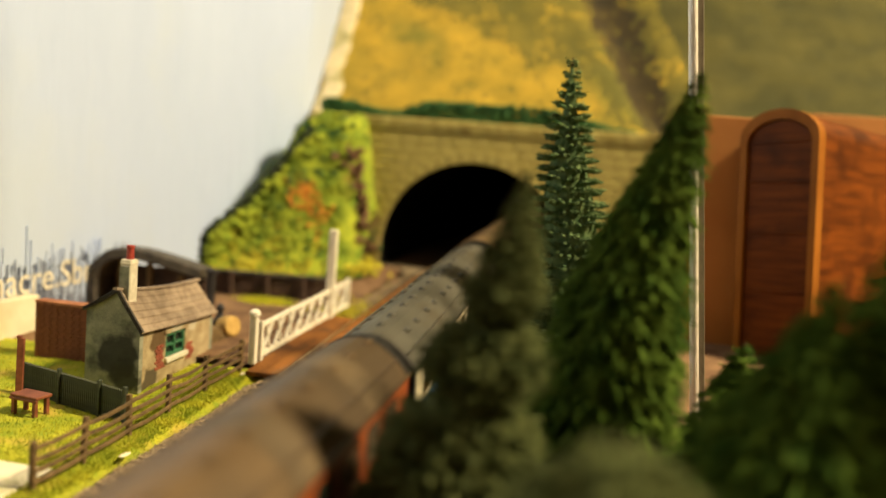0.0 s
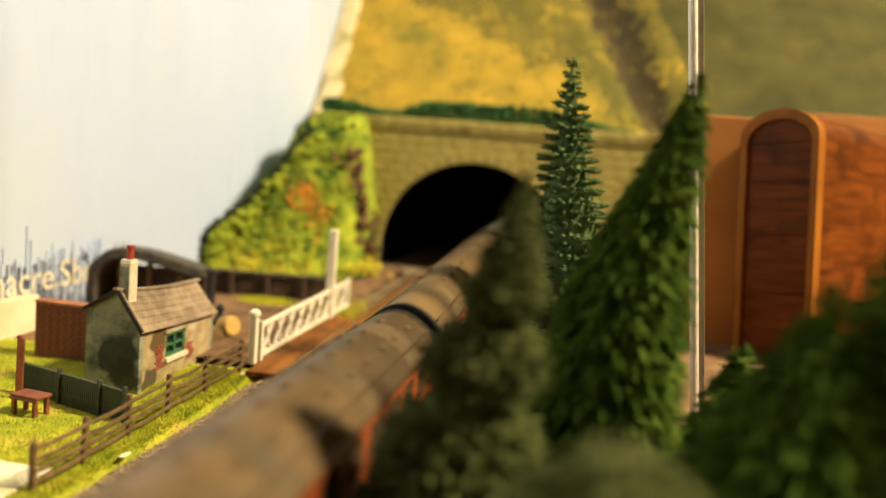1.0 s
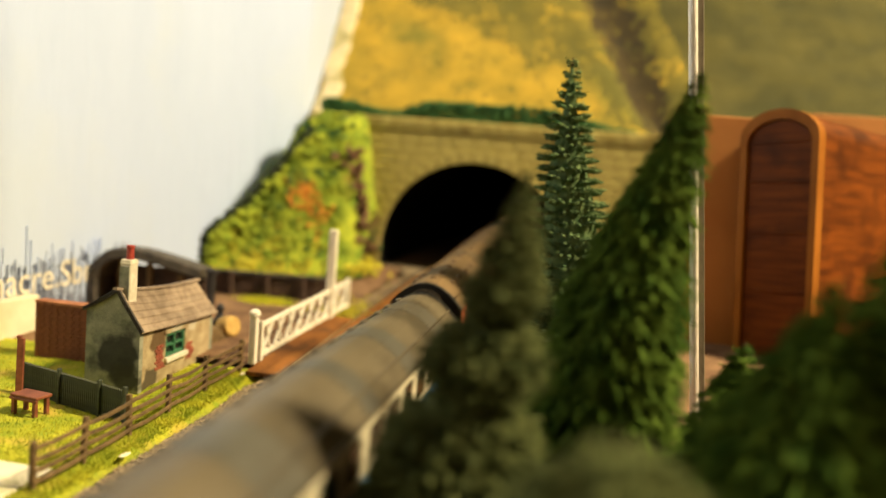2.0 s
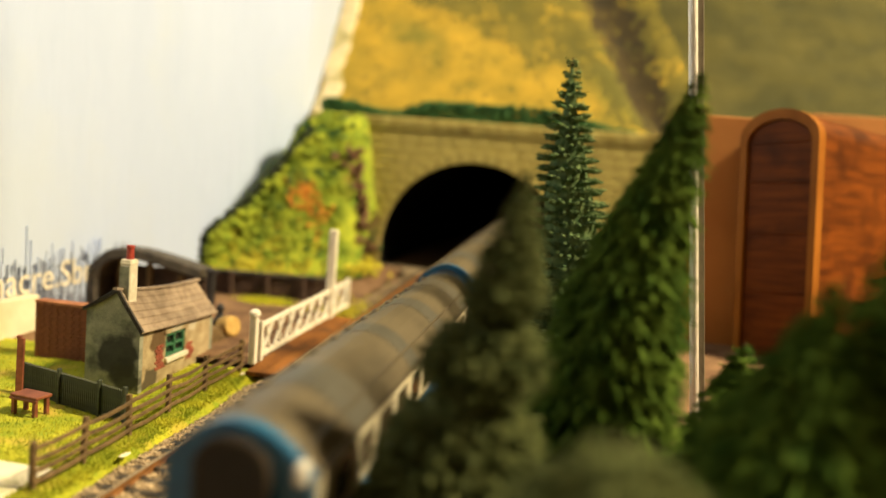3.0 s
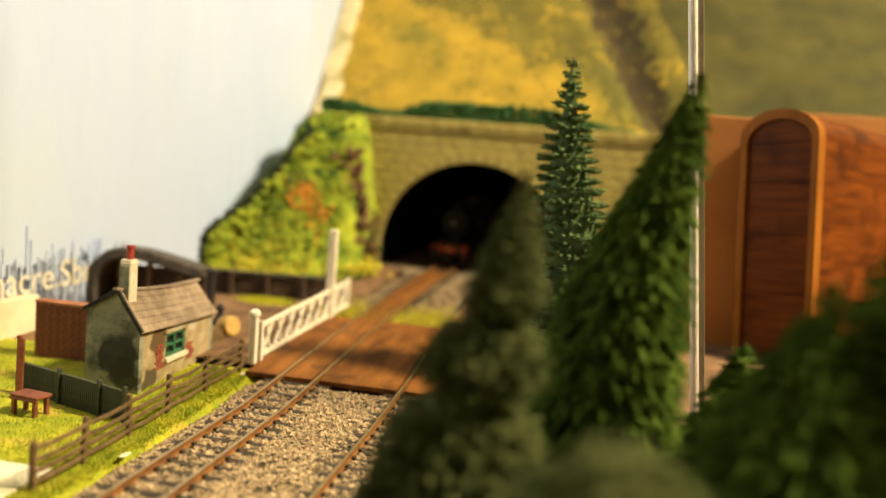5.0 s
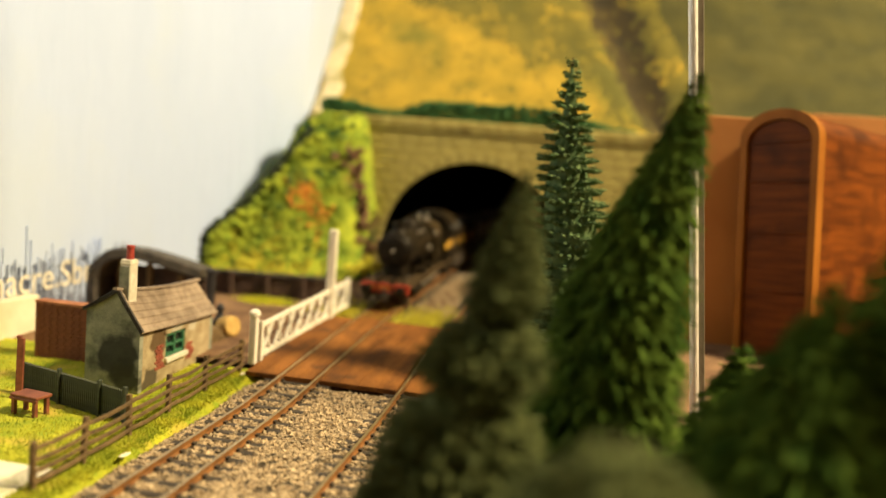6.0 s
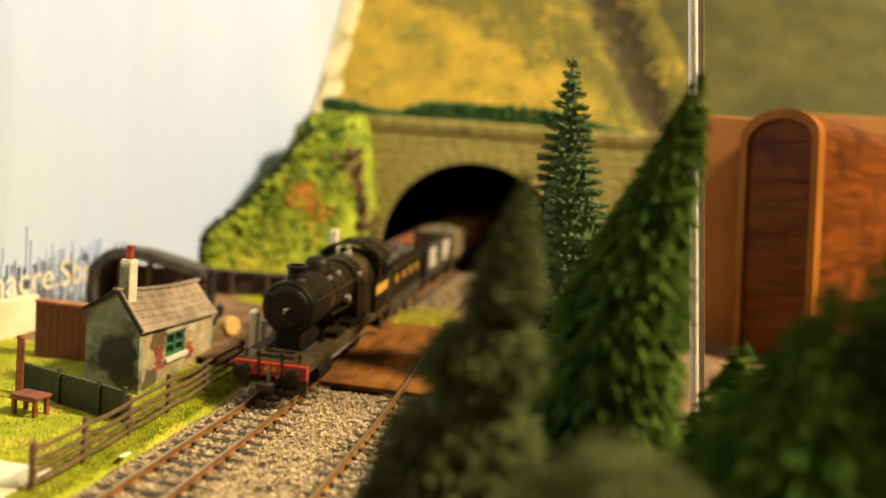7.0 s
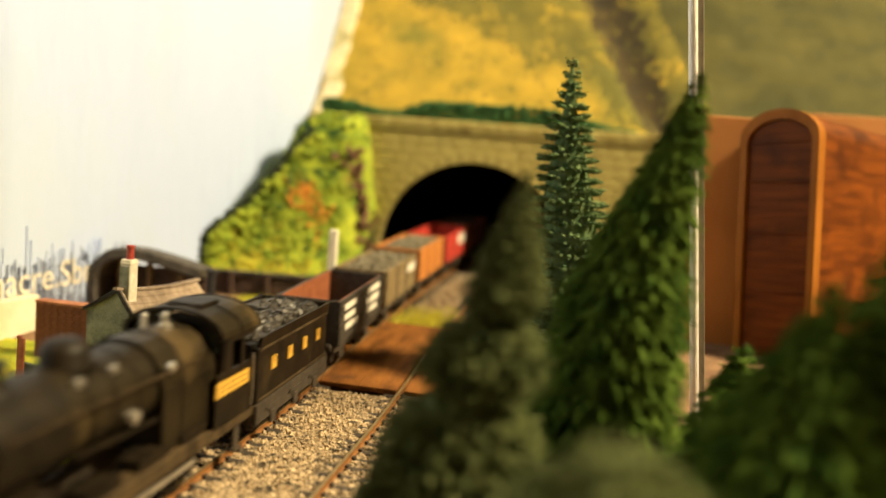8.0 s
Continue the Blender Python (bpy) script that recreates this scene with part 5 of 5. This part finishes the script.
part("cab_roof", prism(roof_arc + [(x * 0.95, z - 0.9) for x, z in roof_arc[::-1]], 100, 129), BOILER, cab)
for y in (100, 114, 128.2):
    part("roof_rib", prism([(x * 1.01, z + 0.35) for x, z in roof_arc] + [(x, z - 0.1) for x, z in roof_arc[::-1]], y, y + 0.9), BLACKPAINT, cab)
part("roof_hatch", B((-6, 106, 53.2, 6, 119, 54.6), bevel=0.3), BLACKPAINT, cab)
part("backhead", B((-10, 108.6, 17, 10, 111, 42)), BLACKPAINT, loco)
WHEELS = [("pony_wheel", 20, 6.2, 8), ("driving_wheel", 48, 10.6, 14), ("driving_wheel", 70, 10.6, 14), ("driving_wheel", 92, 10.6, 14)]
TURNING = []
for nm, y, r, spokes in WHEELS:
    for s in (-1, 1):
        bm = bmesh.new()
        n = 24
        prof = [(r * .84, -1.3), (r, -1.3), (r, 1.0), (r * .84, 1.0)]
        rings = [[bm.verts.new((h, q * math.cos(6.2832 * i / n), q * math.sin(6.2832 * i / n))) for i in range(n)] for q, h in prof]
        for a, b in zip(rings, rings[1:] + rings[:1]):
            for i in range(n):
                bm.faces.new((a[i], a[(i + 1) % n], b[(i + 1) % n], b[i]))
        for k in range(spokes):
            a = 6.2832 * k / spokes
            beam(bm, (0, 0, 0), (0, r * .88 * math.cos(a), r * .88 * math.sin(a)), 1.0, 0.9, (1, 0, 0))
        lathe_in(bm, [(r * .2, -1.2), (r * .2, 1.4)], 12, "x")
        wob = part(nm, bm, BLACKPAINT, loco, at=P(s * 8.8, y, r))
        TURNING.append((wob, s * 8.8, y, r))
part("frames", B((-7, 6, 8, -5.5, 124, 16), (5.5, 6, 8, 7, 124, 16)), BOGIE, loco)

tender = thing("locomotive_tender", "black coal tender with yellow lettering blocks", "tender")
tk = part("tank", B((-15.3, 131, 15, 15.3, 206, 36), bevel=0.4), BLACKPAINT, tender)
part("flared_side", prism([(-15.3, 35.4), (-14.3, 35.4), (-15.3, 40), (-16.4, 40)], 132, 206), BLACKPAINT, tk)
part("flared_side", prism([(14.3, 35.4), (15.3, 35.4), (16.4, 40), (15.3, 40)], 132, 206), BLACKPAINT, tk)
part("rear_flare", B((-15.6, 205, 35.4, 15.6, 206.2, 40)), BLACKPAINT, tk)
part("beading", B((15.3, 132, 34.6, 15.75, 206, 35.5), (15.3, 132, 16, 15.7, 206, 16.8), (-15.75, 132, 34.6, -15.3, 206, 35.5)), FOOTBROWN, tk)
part("front_locker", B((-12, 129, 16, 12, 134, 40), bevel=0.6), BLACKPAINT, tk)
for s in (-1, 1):
    part("brake_column", lathe([(0.8, 16), (0.8, 37), (2.6, 37.2), (2.6, 38.2), (0.6, 38.6)], 10, centre=(s * 13, 129, 0)), BLACKPAINT, tk)
for k in range(4):
    y = 143.6 + k * 16.3
    part("lettering_bar", B((15.3, y, 25.2, 15.62, y + 1.5, 30.2), (15.3, y + 1.5, 25.2, 15.6, y + 4.4, 26.6), (15.3, y + 2.6, 26.6, 15.6, y + 4.2, 30.0)), YELLOWPAINT, tk, "yellow lettering block")
for s in (-1, 1):
    part("frame", B((s * 15.5 - .6, 130, 8, s * 15.5 + .6, 207, 15)), BOGIE, tender)
for k in range(3):
    for s in (-1, 1):
        part("wheel", wheel_mesh(7.4), BOGIE, tender, at=P(s * 8.6, 145 + k * 23, 7.4, 0, 0, 0 if s < 0 else 180))
        part("axle_box", B((s * 16 - .8, 142.5 + k * 23, 5, s * 16 + .8, 147.5 + k * 23, 10), bevel=0.3), BOGIE, tender)
        part("leaf_spring", B((s * 16.2 - .5, 138 + k * 23, 11.2, s * 16.2 + .5, 152 + k * 23, 12.4), (s * 16.2 - .5, 141 + k * 23, 10.2, s * 16.2 + .5, 149 + k * 23, 11.2)), BOGIE, tender)
part("buffer_beam", B((-15.5, 206.4, 10, 15.5, 208, 16)), BOGIE, tender)
for s in (-11.4, 11.4):
    part("buffer", lathe([(1.6, 0), (1.3, 3.5), (2.6, 3.7), (2.6, 4.7)], 12, axis="y", centre=(s, 208, 13.4)), BOGIE, tender)


def heap(seed, x, y0, y1, z, hgt, material, parent, name, n=420, s=1.5):
    rnd = random.Random(seed)
    bm = bmesh.new()
    for _ in range(n):
        u, v = rnd.uniform(-1, 1), rnd.uniform(-1, 1)
        zz = z + hgt * max(0, 1 - u * u) ** .6 * (0.65 + 0.35 * math.cos(v * 2.2)) + rnd.uniform(-.6, .6)
        r = s * rnd.uniform(.5, 1.2)
        box(bm, -r, -r * .8, -r * .7, r, r * .8, r * .7, Matrix.Translation((u * x, (y0 + y1) / 2 + v * (y1 - y0) / 2, zz)) @ Euler((rnd.uniform(0, 6), rnd.uniform(0, 6), rnd.uniform(0, 6))).to_matrix().to_4x4())
    box(bm, -x, y0, z - 6, x, y1, z + 0.2)
    return part(name, bm, material, parent, kind="stuff")


heap(4, 13.4, 135, 203, 36.0, 6.0, COAL, tender, "coal", 900, 1.3)
part("tender_dome", lathe([(3, 37), (3, 41), (1.5, 42)], 14, centre=(0, 199, 0)), BLACKPAINT, tender)


def wagon(label, y0, side, inner, load, marks, seed, height=36.0):
    w = thing("goods_wagon", label, "goods wagon", group="goods wagons")
    L = 74.5
    y1 = y0 + L
    rows = 6
    for s in (-1, 1):
        for r in range(rows):
            za = 15 + (height - 15) * r / rows
            zb = 15 + (height - 15) * (r + 1) / rows - 0.35
            part("plank", B((s * 15.4 - .7, y0, za, s * 15.4 + .7, y1, zb)), side, w)
        for f in (0.02, 0.33, 0.64, 0.95):
            part("strap", B((s * 16.1 - .3, y0 + L * f, 14, s * 16.1 + .3, y0 + L * f + 1.6, height)), WAGBLACK if side is not WAGBLACK else side, w)
        part("inner_lining", B((s * 14.4 - .25, y0 + 1, 15, s * 14.4 + .25, y1 - 1, height - .4)), inner, w)
        part("solebar", B((s * 13 - 1, y0, 10.5, s * 13 + 1, y1, 14.6)), BOGIE, w)
        for q in (-1, 1):
            part("buffer", lathe([(1.6, 0), (1.3, q * 3.5), (2.6, q * 3.7), (2.6, q * 4.7)], 12, axis="y", centre=(s * 11.4, y0 if q < 0 else y1, 13.4)), BOGIE, w)
    for y in (y0, y1 - 1.4):
        part("end_board", B((-14.7, y, 15, 14.7, y + 1.4, height)), side, w)
    part("floor", B((-15, y0, 13.6, 15, y1, 15)), BOGIE, w)
    for y in (y0 + 16, y1 - 16):
        for s in (-1, 1):
            part("wheel", wheel_mesh(6.2), BOGIE, w, at=P(s * 8.6, y, 6.2, 0, 0, 0 if s < 0 else 180))
            part("axle_guard", B((s * 12.4 - .5, y - 4, 4.5, s * 12.4 + .5, y + 4, 11)), BOGIE, w)
    for (fa, fb, za, zb) in marks:
        for s in (-1, 1):
            part("lettering_bar", B((s * 16.1, y0 + L * fa, za, s * 16.35, y0 + L * fb, zb) if s > 0 else (-16.35, y0 + L * fa, za, -16.1, y0 + L * fb, zb)), WHITEPAINT, w, "white painted lettering bar")
    if load:
        heap(seed, 13.6, y0 + 2, y1 - 2, height - 4, 4.5, load, w, "load", 420, 1.4)
    return w


wagons = [
    wagon("empty black plank wagon with red-brown inside and white lettering bars", 224, WAGBLACK, WAGRED, None, ((.10, .36, 30, 33), (.10, .34, 25, 28), (.12, .38, 20, 23), (.62, .92, 30.5, 33.5), (.60, .90, 25, 28.5), (.62, .86, 20, 23)), 31),
    wagon("weathered olive-brown wagon heaped with grey stone", 307, WAGOLIVE, WAGOLIVE, GREYLOAD, ((.66, .92, 27, 32),), 32, 36),
    wagon("orange-brown plank wagon heaped with dark stone", 390, WAGORANGE, WAGORANGE, GREYLOAD, (), 33, 37),
    wagon("bright red open wagon with pale lettering bars", 473, WAGBRIGHT, WAGBRIGHT, None, ((.55, .9, 25, 33),), 34, 36),
    wagon("red-brown plank wagon with a coal load", 556, WAGRED, WAGRED, COAL, (), 35, 36),
]


# ---------------------------------------------------------------- what moves
def coach_shift(t):
    """How far the coaches have run at t: steady, then slowing down deep inside the tunnel."""
    knots = [(-0.5, -152), (0.0, 0), (1.0, 305), (2.0, 612), (3.0, 915), (3.5, 1038), (3.8, 1130), (4.0, 1203), (4.3, 1312), (4.6, 1465), (5.0, 1640), (5.8, 1830), (6.6, 1930), (7.6, 1975), (8.0, 1980), (8.6, 1980)]
    for k in range(1, len(knots) - 2):
        (ta, a), (tb, b), (tc, c), (td, d) = knots[k - 1:k + 3]
        if tb <= t <= tc:
            u, h = (t - tb) / (tc - tb), tc - tb
            m0, m1 = (c - a) / (tc - ta) * h, (d - b) / (td - tb) * h
            return (2 * u ** 3 - 3 * u * u + 1) * b + (u ** 3 - 2 * u * u + u) * m0 + (3 * u * u - 2 * u ** 3) * c + (u ** 3 - u * u) * m1
    return knots[-1][1]


def goods_front(t):
    """The front beam of the goods locomotive."""
    u = t - 7.0
    return 307 - 183 * u if u < 0 else 307 - 178 * u - 11 * u * u


def on_line(track_x, y, a, b):
    """A vehicle that rests on the line at y + a and y + b."""
    p = Vector((track_x + bend(y + a), y + a, rise(y + a)))
    q = Vector((track_x + bend(y + b), y + b, rise(y + b)))
    d = q - p
    m = p - d * (a / (b - a))
    return P(m.x, m.y, m.z, math.degrees(math.atan2(d.z, d.y)), 0, -math.degrees(math.atan2(d.x, d.y)))


def motions():
    times = [i * 0.2 for i in range(41)]
    for y0, ob in coaches:
        walk(ob, [(t, on_line(DT, y0 + coach_shift(t), -78, 78)) for t in times])
    walk(loco, [(t, on_line(0, goods_front(t), 20, 90)) for t in times])
    walk(tender, [(t, on_line(0, goods_front(t) + 6, 145, 191)) for t in times])
    for k, ob in enumerate(wagons):
        walk(ob, [(t, on_line(0, goods_front(t) + 6, 240 + 83 * k, 282 + 83 * k)) for t in times])
    for ob, x, y, r in TURNING:
        step = math.degrees(183 / 15 / r)
        rows = []
        for i in range(121):
            rows.append((i / 15, P(x, y, r, step * i, 0, 0)))
        walk(ob, rows)


motions()
